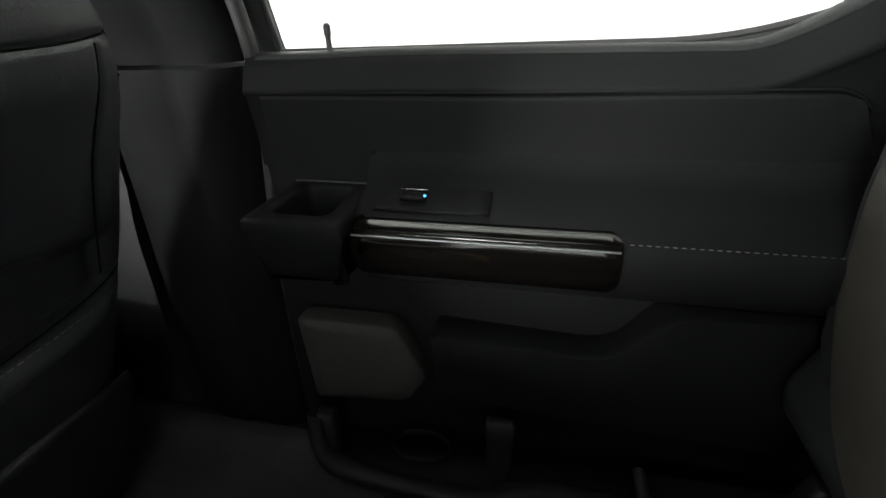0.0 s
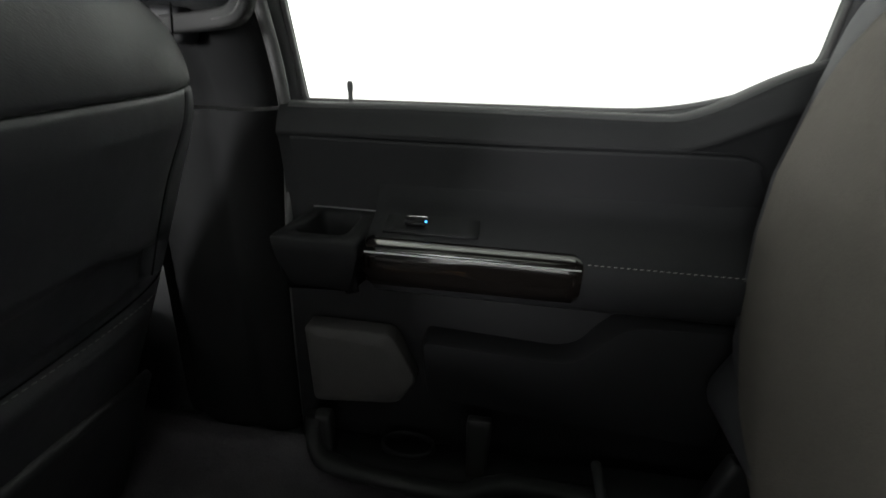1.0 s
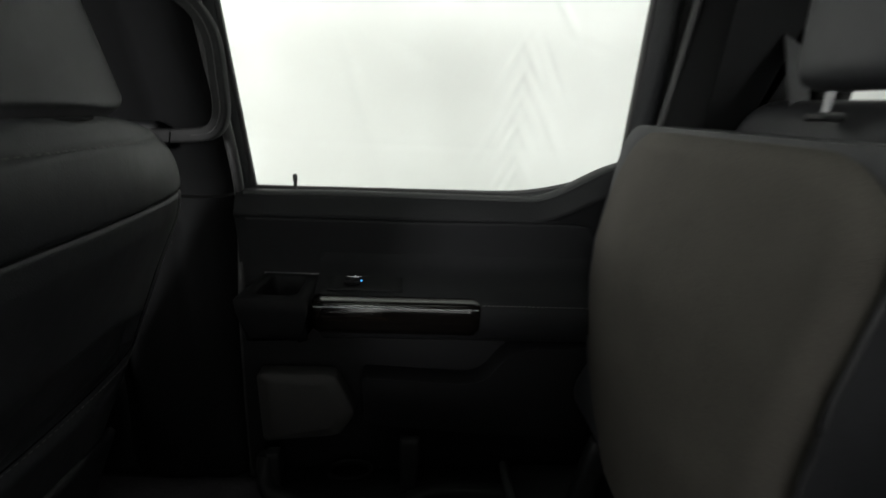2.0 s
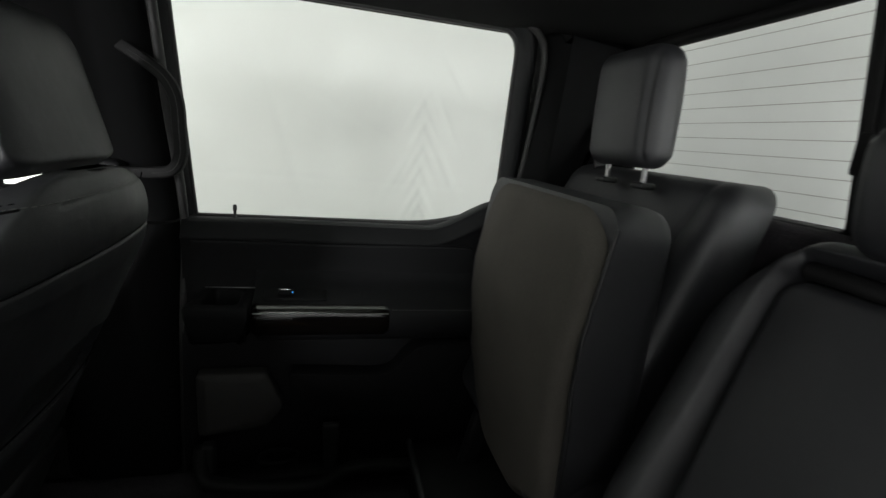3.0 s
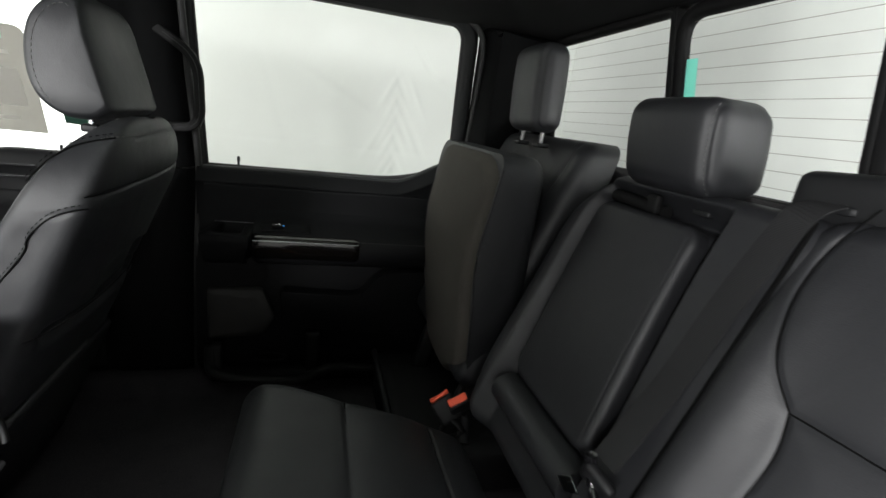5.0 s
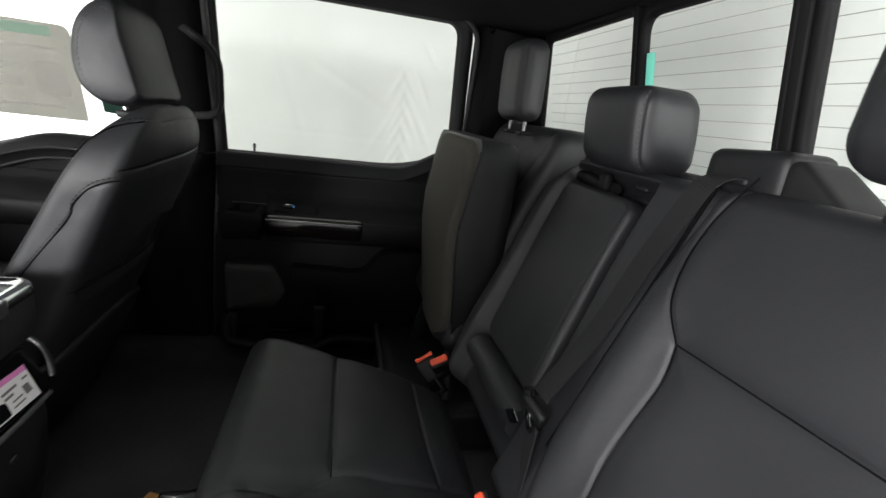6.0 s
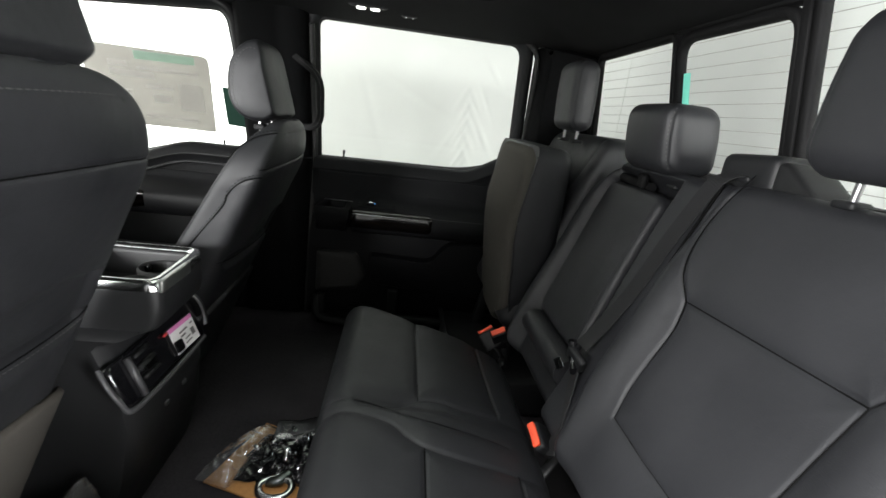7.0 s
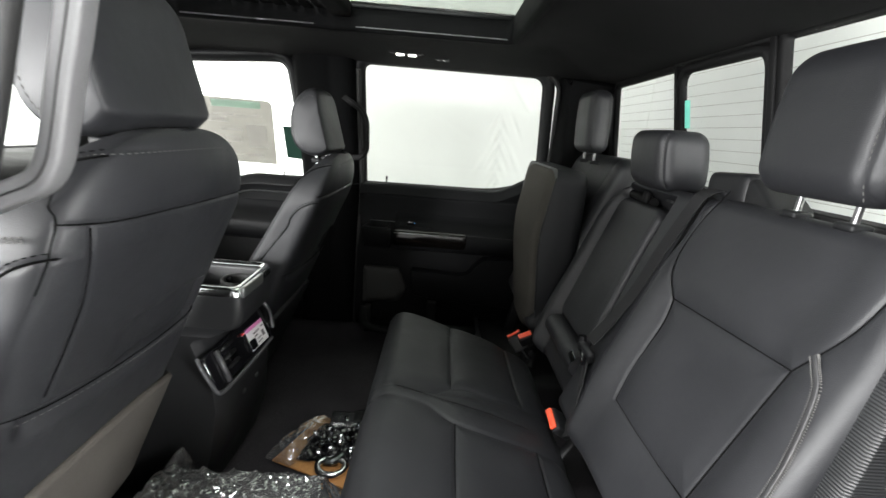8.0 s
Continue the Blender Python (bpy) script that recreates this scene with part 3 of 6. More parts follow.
# ---------------------------------------------------------------- far rear door
door = thing("rear_door", 0.08, 0.90, 0.05, "closed black-trimmed rear car door with a gloss armrest strip", "car door")
xs = list(np.linspace(-0.338, 0.53, 60))
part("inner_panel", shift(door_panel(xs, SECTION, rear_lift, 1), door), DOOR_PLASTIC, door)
# lighter band on the sill top, window light painted in by its colour
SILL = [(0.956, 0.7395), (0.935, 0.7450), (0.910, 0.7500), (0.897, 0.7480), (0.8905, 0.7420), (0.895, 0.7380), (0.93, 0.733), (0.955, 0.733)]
part("sill_lit_band", shift(door_panel(xs[1:-1], SILL, rear_lift, 1), door), DOOR_GREY, door)
part("window_frame", shift(frame_ring(REAR_GLASS, 0.045, 0.03, 1), door), PLASTIC, door)
part("window_seal", shift(seal_ring(REAR_GLASS, 1), door), SEAL, door)
g = part("window_glass", shift(glass_pane(REAR_GLASS, 1), door), GLASS, door, "clear side window glass", smooth=False)
g.visible_shadow = False
# sewn pad on the upper panel, running down behind the armrest
pad_section = [(0.890, 0.6955), (0.8725, 0.6950), (0.8705, 0.6930), (0.8708, 0.688), (0.8735, 0.670), (0.8758, 0.645), (0.8768, 0.62), (0.8765, 0.60), (0.875, 0.58), (0.872, 0.565), (0.868, 0.55), (0.866, 0.53), (0.890, 0.52)]
rows = []
for x in np.linspace(-0.315, 0.425, 36):
    drop = 0.05 * (1 - math.sqrt(max(0.0, 1 - (max(0.0, x - 0.375) / 0.05) ** 2)))
    rows.append([(x, y + 0.003 * smoothstep(0.37, 0.425, x), min(z, 0.6955 - drop) + 0.005 * smoothstep(0.0, 0.33, x)) for y, z in pad_section])
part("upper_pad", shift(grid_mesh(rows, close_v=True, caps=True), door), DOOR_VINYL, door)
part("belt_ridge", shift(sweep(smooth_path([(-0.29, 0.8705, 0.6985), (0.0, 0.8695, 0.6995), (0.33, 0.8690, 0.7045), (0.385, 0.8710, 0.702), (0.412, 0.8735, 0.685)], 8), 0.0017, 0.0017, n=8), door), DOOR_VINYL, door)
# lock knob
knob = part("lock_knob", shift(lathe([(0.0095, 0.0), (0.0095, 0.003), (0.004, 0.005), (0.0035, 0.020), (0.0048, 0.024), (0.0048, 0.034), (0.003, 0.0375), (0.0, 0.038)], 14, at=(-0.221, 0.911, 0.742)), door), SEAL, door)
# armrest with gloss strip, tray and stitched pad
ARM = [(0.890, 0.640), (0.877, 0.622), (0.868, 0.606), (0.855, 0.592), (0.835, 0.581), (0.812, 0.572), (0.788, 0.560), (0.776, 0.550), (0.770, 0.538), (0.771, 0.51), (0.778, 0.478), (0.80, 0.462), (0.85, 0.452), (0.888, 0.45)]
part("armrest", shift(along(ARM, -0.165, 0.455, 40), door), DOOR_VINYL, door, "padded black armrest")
STRIP = [(0.800, 0.5640), (0.784, 0.5590), (0.774, 0.5545), (0.769, 0.5505), (0.7660, 0.5440), (0.7652, 0.536), (0.765, 0.522), (0.767, 0.505), (0.773, 0.487), (0.785, 0.485), (0.79, 0.52), (0.80, 0.55)]
part("gloss_strip", shift(along(STRIP, -0.163, 0.166, 30, ends=0.004), door), WOOD, door, "dark glossy armrest trim strip")
# metal bead laid on for the highlight along the strip's top edge
part("highlight_line", shift(sweep([(-0.160, 0.7655, 0.5455), (0.0, 0.7650, 0.5455), (0.163, 0.7652, 0.5455)], 0.0016, 0.0012, n=8), door), SATIN, door)
pts = [(x, 0.7735, 0.5525) for x in np.linspace(0.172, 0.40, 30)]
part("stitching", shift(stitches(pts, 0.005, 0.004, 0.0007), door), THREAD, door)
part("switch_plate", shift(rounded(0.15, 0.055, 0.004, 0.0019, cuts=4, at=(-0.065, 0.825, 0.5770), deform=lambda x, y, z: Vector((x, y, z + 0.33 * y))), door), DOOR_PLASTIC, door)
part("window_switch", shift(rounded(0.034, 0.016, 0.008, 0.0035, cuts=4, at=(-0.090, 0.815, 0.581)), door), DOOR_PLASTIC, door)
part("switch_edge", shift(rounded(0.036, 0.002, 0.0016, 0.0007, cuts=2, at=(-0.090, 0.825, 0.5868)), door), CHROME, door)
part("switch_light", shift(rounded(0.0035, 0.002, 0.0028, 0.0008, cuts=2, at=(-0.072, 0.806, 0.5866)), door), BLUE_LED, door, "small lit blue switch symbol")
# grip scoop and its tray
outer = rounded_outline([(-0.312, 0.756), (-0.168, 0.752), (-0.160, 0.876), (-0.285, 0.878)], [0.012, 0.006, 0.008, 0.012])
inner = rounded_outline([(-0.278, 0.782), (-0.196, 0.780), (-0.192, 0.862), (-0.262, 0.864)], [0.014, 0.014, 0.014, 0.014])
rows = [[(a, b, 0.47) for a, b in offset_outline(outer, -0.02)], [(a, b, 0.535) for a, b in offset_outline(outer, -0.002)], [(a, b, 0.557 + 0.10 * (b - 0.756)) for a, b in outer],
        [(a, b, 0.5615 + 0.10 * (b - 0.756)) for a, b in offset_outline(outer, -0.004)], [(a, b, 0.5615 + 0.10 * (b - 0.756)) for a, b in offset_outline(inner, 0.004)],
        [(a, b, 0.556 + 0.10 * (b - 0.756)) for a, b in inner], [(a, b, 0.49) for a, b in offset_outline(inner, -0.004)]]
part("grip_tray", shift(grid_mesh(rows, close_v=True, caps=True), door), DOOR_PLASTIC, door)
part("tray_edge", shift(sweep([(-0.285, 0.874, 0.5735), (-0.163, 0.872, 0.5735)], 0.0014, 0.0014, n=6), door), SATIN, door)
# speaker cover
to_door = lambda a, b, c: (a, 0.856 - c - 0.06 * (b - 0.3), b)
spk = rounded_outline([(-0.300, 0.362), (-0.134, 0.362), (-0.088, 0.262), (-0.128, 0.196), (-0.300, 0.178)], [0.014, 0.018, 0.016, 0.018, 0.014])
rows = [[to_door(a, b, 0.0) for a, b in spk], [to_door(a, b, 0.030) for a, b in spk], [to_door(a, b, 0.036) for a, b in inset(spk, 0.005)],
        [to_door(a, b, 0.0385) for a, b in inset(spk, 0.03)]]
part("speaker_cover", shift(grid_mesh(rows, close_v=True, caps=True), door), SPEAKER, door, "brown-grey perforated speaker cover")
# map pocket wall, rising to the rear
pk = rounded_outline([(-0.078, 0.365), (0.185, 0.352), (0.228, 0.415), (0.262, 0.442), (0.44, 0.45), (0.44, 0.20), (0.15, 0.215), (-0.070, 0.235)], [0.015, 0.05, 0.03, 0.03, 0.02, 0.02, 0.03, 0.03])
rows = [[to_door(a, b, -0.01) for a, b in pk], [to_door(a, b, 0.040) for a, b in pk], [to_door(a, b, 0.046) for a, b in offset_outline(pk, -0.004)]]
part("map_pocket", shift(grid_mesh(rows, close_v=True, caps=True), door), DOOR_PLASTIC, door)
# bottle holder rim and its strap-like divider
rim = smooth_path([(-0.285, 0.80, 0.17), (-0.283, 0.785, 0.10), (-0.24, 0.772, 0.075), (-0.10, 0.765, 0.062), (0.0, 0.765, 0.060), (0.06, 0.766, 0.085), (0.12, 0.768, 0.10), (0.28, 0.775, 0.085), (0.42, 0.80, 0.07), (0.46, 0.85, 0.05)], 8)
part("lower_rim", shift(sweep(rim, 0.018, 0.016, n=10, power=3), door), DOOR_GREY, door)
lowwall = [[(x, y, z) for y, z in ((0.86, 0.05), (0.775 + 0.02 * k, 0.05), (0.772 + 0.02 * k, 0.085), (0.86, 0.085))] for x, k in ((-0.28, 0.3), (0.0, 0), (0.25, 0.2), (0.45, 0.5))]
part("bottle_tray", shift(grid_mesh(lowwall, close_v=True, caps=True), door), DOOR_PLASTIC, door)
part("divider", shift(rounded(0.036, 0.02, 0.15, 0.006, cuts=5, at=(0.034, 0.79, 0.150), deform=lambda x, y, z: Vector((x * (1.15 + 2.2 * z), y, z))), door), DOOR_GREY, door)
part("front_post", shift(rounded(0.034, 0.03, 0.11, 0.008, cuts=4, at=(-0.268, 0.80, 0.125)), door), DOOR_GREY, door)
part("bottle_ring", shift(sweep([(-0.10 + 0.05 * math.cos(a), 0.80 + 0.028 * math.sin(a), 0.125) for a in np.linspace(0, 2 * math.pi, 24, endpoint=False)], 0.004, 0.008, n=8, closed=True), door), DOOR_PLASTIC, door)


# ---------------------------------------------------------------- front doors
def front_door(side):
    y0 = side_y(side, 0.90)
    d = thing("front_door", -1.1, y0, 0.05, "closed black-trimmed front car door", "car door", "front doors")
    def lift(x):
        return -0.092 * smoothstep(-0.80, -1.14, x)
    xs = list(np.linspace(-0.60, -1.68, 40))
    part("inner_panel", shift(door_panel(xs, SECTION, lift, side), d), PLASTIC, d)
    part("window_frame", shift(frame_ring(FRONT_GLASS, 0.04, 0.03, side), d), PLASTIC, d)
    part("window_seal", shift(seal_ring(FRONT_GLASS, side), d), SEAL, d)
    g = part("window_glass", shift(glass_pane(FRONT_GLASS, side), d), GLASS, d, "clear side window glass", smooth=False)
    g.visible_shadow = False
    part("armrest", shift(along(ARM, -1.45, -0.66, 24, side), d), LEATHER_SIDE, d, "padded black armrest")
    part("gloss_strip", shift(along(STRIP, -1.35, -0.95, 12, side, ends=0.004), d), WOOD, d, "dark glossy armrest trim strip")
    part("upper_ridge", shift(sweep([(x, side_y(side, 0.868), 0.672 + lift(x)) for x in np.linspace(-1.6, -0.62, 24)], 0.005, 0.005, n=8), d), PLASTIC_GREY, d)
    part("lock_knob", shift(lathe([(0.0095, 0.0), (0.0095, 0.003), (0.004, 0.005), (0.0045, 0.022), (0.0, 0.025)], 12, at=(-0.70, side_y(side, 0.915), 0.74)), d), SEAL, d)
    return d


front_door(1)
front_door(-1)


# ---------------------------------------------------------------- pillars, roof rails, rear wall
def upright(name, outline, thick, side, mat, label, inward=0.03):
    """Body trim following the side's lean: an outline (x, z) with a rounded inner face."""
    yy = lambda z: glass_y(max(z, 0.74)) if z >= 0.74 else 0.93 - 0.02 * (0.74 - z)
    rows = []
    for grow, d in ((0.0, -0.03), (0.0, inward - 0.012), (-0.006, inward - 0.003), (-0.016, inward + thick * 0.6), (-0.035, inward + thick)):
        rows.append([(a, side_y(side, yy(b) - d), b) for a, b in offset_outline(outline, grow)])
    ob = part(name, grid_mesh(rows, close_v=True, caps=True), mat)
    return tagged(ob, label, "pillar trim", kind="structure")


for side, word in ((1, "right"), (-1, "left")):
    for nm, z0, z1, puffed in (("pillar_b_upper_", 0.734, 1.262, 0.0), ("pillar_b_lower_", 0.02, 0.728, 0.004)):
        rows = []
        for z in np.linspace(z0, z1, 26):
            e = 0.006 * (1 - min(1, min(z - z0, z1 - z) / 0.006)) - puffed
            y0 = (glass_y(z) if z > 0.74 else 0.955) - 0.035
            y0 -= 0.012 * smoothstep(0.70, 0.30, z)
            wide = 0.03 * smoothstep(0.6, 0.1, z)
            xf = -0.612 + 0.0 * z
            row = [(-0.352, y0 + 0.05), (-0.352, y0 + 0.012), (-0.356, y0 - 0.012), (-0.366, y0 - 0.030), (-0.385, y0 - 0.044), (-0.41, y0 - 0.050), (-0.44, y0 - 0.046), (-0.452, y0 - 0.040),
                   (-0.465, y0 - 0.045), (-0.50, y0 - 0.052), (-0.55, y0 - 0.048), (-0.59, y0 - 0.03), (xf - wide, y0 - 0.005), (xf - wide, y0 + 0.05)]
            rows.append([(x, side_y(side, y + (e if y < y0 + 0.02 else 0)), z) for x, y in row])
        ob = part(nm + word, grid_mesh(rows, close_v=True, caps=True), PILLAR)
        tagged(ob, "black plastic centre pillar trim with a joint at the belt line", "pillar trim", kind="structure")
    ob = part("pillar_seal_" + word, sweep(smooth_path([(-0.340, side_y(side, 0.870), 0.05), (-0.337, side_y(side, 0.875), 0.45), (-0.335, side_y(side, 0.905), 0.74), (-0.338, side_y(side, 0.82), 1.0), (-0.340, side_y(side, 0.750), 1.22)], 10), 0.010, 0.012, n=10), SEAL)
    tagged(ob, "black rubber door seal along the pillar", "door seal", kind="structure")
    upright("pillar_c_" + word, rounded_outline([(0.530, 0.60), (0.495, 1.26), (0.74, 1.26), (0.76, 0.60)], [0.01, 0.02, 0.02, 0.01]), 0.05, side, PILLAR, "black plastic rear pillar trim", inward=0.035)
    ob = part("pillar_c_seal_" + word, sweep(smooth_path([(0.512, side_y(side, 0.90), 0.80), (0.508, side_y(side, 0.83), 1.0), (0.492, side_y(side, 0.765), 1.20), (0.44, side_y(side, 0.752), 1.262)], 8), 0.008, 0.010, n=8), SEAL)
    tagged(ob, "black rubber seal of the rear pillar", "door seal", kind="structure")
    # rail above the doors
    rows = [[(x, side_y(side, y), z) for y, z in ((0.80, 1.262), (0.762, 1.264), (0.748, 1.270), (0.755, 1.288), (0.85, 1.31), (0.86, 1.262))] for x in np.linspace(-1.3, 0.74, 20)]
    ob = part("roof_rail_" + word, grid_mesh(rows, close_v=True, caps=True), HEADLINER)
    tagged(ob, "black cloth-covered roof rail", "roof rail", kind="structure")
    # side of the body behind the wheel arch, and the sill
    rows = [[(x, side_y(side, y), z) for y, z in ((0.86, 0.0), (0.85, 0.30), (0.84, 0.62), (0.99, 0.66), (0.99, -0.1), (0.9, -0.1))] for x in (0.53, 0.76)]
    ob = part("quarter_trim_" + word, grid_mesh(rows, close_v=True, caps=True), PLASTIC)
    tagged(ob, "black quarter trim beside the bench", "trim", kind="structure")
    rows = [[(x, side_y(side, y), z) for y, z in ((0.83, -0.04), (0.83, 0.03), (0.85, 0.05), (0.96, 0.045), (0.99, 0.02), (0.99, -0.12))] for x in np.linspace(-1.7, 0.55, 6)]
    ob = part("door_sill_" + word, grid_mesh(rows, close_v=True, caps=True), PLASTIC)
    tagged(ob, "black plastic door sill plate", "door sill", kind="structure")
    # windscreen pillar
    ob = part("pillar_a_" + word, sweep([(-1.22, side_y(side, 0.79), 1.25), (-1.45, side_y(side, 0.84), 1.03), (-1.75, side_y(side, 0.90), 0.74)], 0.05, 0.06, n=12, power=3), HEADLINER)
    tagged(ob, "black windscreen pillar trim", "pillar trim", kind="structure")


def grab_handle(side):
    y = lambda v: side_y(side, v)
    h = thing("grab_handle", -0.37, y(0.79), 0.98, "grey moulded grab handle on the door pillar", "grab handle", "grab handles")
    line = [(-0.46, 0.80, 1.13), (-0.42, 0.775, 1.118), (-0.372, 0.765, 1.092), (-0.325, 0.762, 1.058), (-0.303, 0.762, 1.015), (-0.299, 0.763, 0.95), (-0.300, 0.766, 0.900), (-0.318, 0.772, 0.870),
            (-0.36, 0.785, 0.860), (-0.45, 0.806, 0.853)] if side > 0 else \
           [(-0.46, 0.80, 1.205), (-0.408, 0.775, 1.203), (-0.338, 0.770, 1.195), (-0.305, 0.770, 1.165), (-0.303, 0.770, 1.12), (-0.313, 0.770, 1.07), (-0.327, 0.770, 1.017), (-0.341, 0.770, 0.960), (-0.349, 0.771, 0.934),
            (-0.362, 0.773, 0.916), (-0.388, 0.777, 0.903), (-0.41, 0.785, 0.892), (-0.46, 0.806, 0.875)]
    path = smooth_path([(a + (0.012 if side < 0 else 0.0), y(b), c + (0.009 if side < 0 else 0.0)) for a, b, c in line], 8)
    # far bar near-black: its shade is in the colour; the near one stays grey
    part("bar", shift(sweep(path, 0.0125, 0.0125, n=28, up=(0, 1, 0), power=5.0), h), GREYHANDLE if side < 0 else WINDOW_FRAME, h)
    for x, yy, z in ((-0.465, 0.815, line[0][2]), (-0.46, 0.83, line[-1][2])):
        part("mount", shift(rounded(0.06, 0.05, 0.05, 0.014, cuts=4, at=(x, y(yy), z)), h), PLASTIC, h)
    groove = [p + Vector((0.002, -0.0127, 0)) for p in path[14:-8]]
    part("parting_line", shift(sweep(groove, 0.0011, 0.0011, n=6), h), SEAL, h)
    return h


grab_handle(1)
grab_handle(-1)

# rear wall and rear window
rows = [[(x, YC + y, z) for x, z in ((0.735, -0.05), (0.735, 0.86), (0.725, 0.893), (0.745, 0.903), (0.84, 0.903), (0.84, -0.05))] for y in (-0.86, 0.0, 0.86)]
ob = part("wall_rear", grid_mesh(rows, close_v=True, caps=True), CARPET)
tagged(ob, "black lined rear wall of the cab", "wall", kind="structure")


def rw(a, b, c):
    """Rear window plane: a across, b up, c towards the cabin."""
    return (0.712 - 0.2 * (b - 1.222) - c, a, b)


win = thing("rear_window", 0.72, YC, 0.90, "three-pane sliding rear window with heating lines in a black frame", "rear window", kind="structure")
PANES = [(0.200, 0.668), (-0.204, 0.156), (-0.715, -0.264)]
full = rounded_outline([(-0.80, 0.89), (0.75, 0.89), (0.73, 1.262), (-0.78, 1.262)], [0.02] * 4)
for (a0, a1), r in zip(PANES, (0.012, 0.022, 0.012)):
    up = 1.217 if a0 < 0 < a1 else 1.222 if a0 > 0 else 1.240
    flare = 0.08 if a0 > 0 else 0.0
    o = rounded_outline([(a0, 0.905), (a1 + flare, 0.905), (a1, up), (a0, up + (0.006 if a0 > 0 else 0.004 if a1 < 0 else 0))], [r, r, 0.04 if a0 < 0 < a1 else r, 0.04 if a0 < 0 < a1 else r])
    rows = [[rw(a, b, -0.004) for a, b in o], [rw(a, b, 0.010) for a, b in o], [rw(a, b, 0.016) for a, b in offset_outline(o, 0.005)], [rw(a, b, 0.016) for a, b in offset_outline(o, 0.020)],
            [rw(a, b, -0.01) for a, b in offset_outline(o, 0.022)]]
    fr = part("sash", shift(grid_mesh(rows, close_v=True), win), WINDOW_FRAME, win)
    bm = bmesh.new()
    bm.faces.new([bm.verts.new(rw(a, b, 0.0)) for a, b in o])
    pn = part("pane", shift(bm, win), GLASS, fr, "clear glass pane", smooth=False)
    pn.visible_shadow = False
    bm = bmesh.new()
    for k in range(11):
        z = 0.925 + k * 0.0285
        s = sweep([rw(a, z, 0.002) for a in np.linspace(a0 + 0.004, a1 - 0.004, 4)], 0.00045, 0.00045, n=4)
        me = bpy.data.meshes.new("t")
        s.to_mesh(me)
        s.free()
        bm.from_mesh(me)
        bpy.data.meshes.remove(me)
    part("heating_lines", shift(bm, win), material("heating_line_print", (0.22, 0.19, 0.17), 0.7) if "heating_line_print" not in bpy.data.materials else bpy.data.materials["heating_line_print"], fr)
# frame strips round the panes
strips = [(-0.82, 1.262, -0.236, 1.290), (-0.236, 1.237, 0.186, 1.275), (0.186, 1.248, 0.77, 1.275), (-0.82, 0.875, 0.77, 0.886), (0.174, 0.88, 0.182, 1.25), (-0.245, 0.88, -0.223, 1.25), (0.775, 0.88, 0.83, 1.26), (-0.85, 0.88, -0.734, 1.26)]
for a0, b0, a1, b1 in strips:
    bm = rounded(0.03, a1 - a0, b1 - b0, 0.004, cuts=3, at=rw((a0 + a1) / 2, (b0 + b1) / 2, 0.006), deform=lambda x, y, z: Vector((x - 0.2 * z, y, z)))
    part("frame", shift(bm, win), WINDOW_FRAME, win)
latch = part("latch", shift(rounded(0.018, 0.02, 0.06, 0.006, cuts=4, at=rw(0.178, 1.02, 0.026)), win), WINDOW_FRAME, win)
part("sticker", shift(rounded(0.001, 0.030, 0.077, 0.0004, cuts=2, at=rw(0.140, 1.106, 0.003), deform=lambda x, y, z: Vector((x - 0.2 * z, y, z))), win), TEAL, win, "teal paper sticker on the glass", smooth=False)

# dashboard and firewall ahead of the seats
dash_rows = [[(x + 0.06 * (abs(y) > 0.3), YC + y, z) for x, z in ((-1.75, 0.80), (-1.62, 0.80), (-1.42, 0.775), (-1.36, 0.74), (-1.35, 0.68), (-1.40, 0.55), (-1.42, 0.35), (-1.55, 0.0), (-1.75, 0.0))] for y in np.linspace(-0.86, 0.86, 16)]
dash = part("dashboard", grid_mesh(dash_rows, close_v=True, caps=True), PLASTIC)
tagged(dash, "black soft-touch dashboard under the windscreen", "dashboard")
fire = part("wall_front", grid_mesh([[(x, YC + y, z) for x, z in ((-1.75, -0.05), (-1.75, 0.80), (-1.80, 0.80), (-1.80, -0.05))] for y in (-0.9, 0.9)], close_v=True, caps=True), PLASTIC)
tagged(fire, "black firewall below the windscreen", "wall", kind="structure")

screen = thing("windscreen", -1.5, YC, 0.80, "clear front windscreen above the dashboard", "windscreen", kind="structure")
bm = bmesh.new()
bm.faces.new([bm.verts.new(p) for p in ((-1.76, -0.87, 0.81), (-1.76, 0.82, 0.81), (-1.31, 0.74, 1.215), (-1.31, -0.79, 1.215))])
g = part("pane", shift(bm, screen), GLASS, screen, "clear curved glass", smooth=False)
g.visible_shadow = False
part("top_band", shift(sweep([(-1.30, -0.80, 1.218), (-1.30, YC, 1.222), (-1.30, 0.75, 1.218)], 0.03, 0.02, n=10), screen), SEAL, screen)

# ---------------------------------------------------------------- rear seats
BD, BN = Vector((0.371, 0, 0.929)), Vector((-0.929, 0, 0.371))


def back_place(T, lean_back=0.0):
    """Lays (y, distance up the back, thickness) on the reclined plane of the rear backrests."""
    foot = Vector((0.52, 0, 0.72)) - BD * ((0.72 - 0.34) / 0.929) - BN * T

    def place(u, v, h):
        p = foot + BD * v + BN * h
        return (p.x, u, p.z)
    return place


def vz(z):
    return (z - 0.34) / 0.929


def curve2(pts, steps=8):
    return [(p.x, p.y) for p in smooth_path([(a, b, 0) for a, b in pts], steps)]


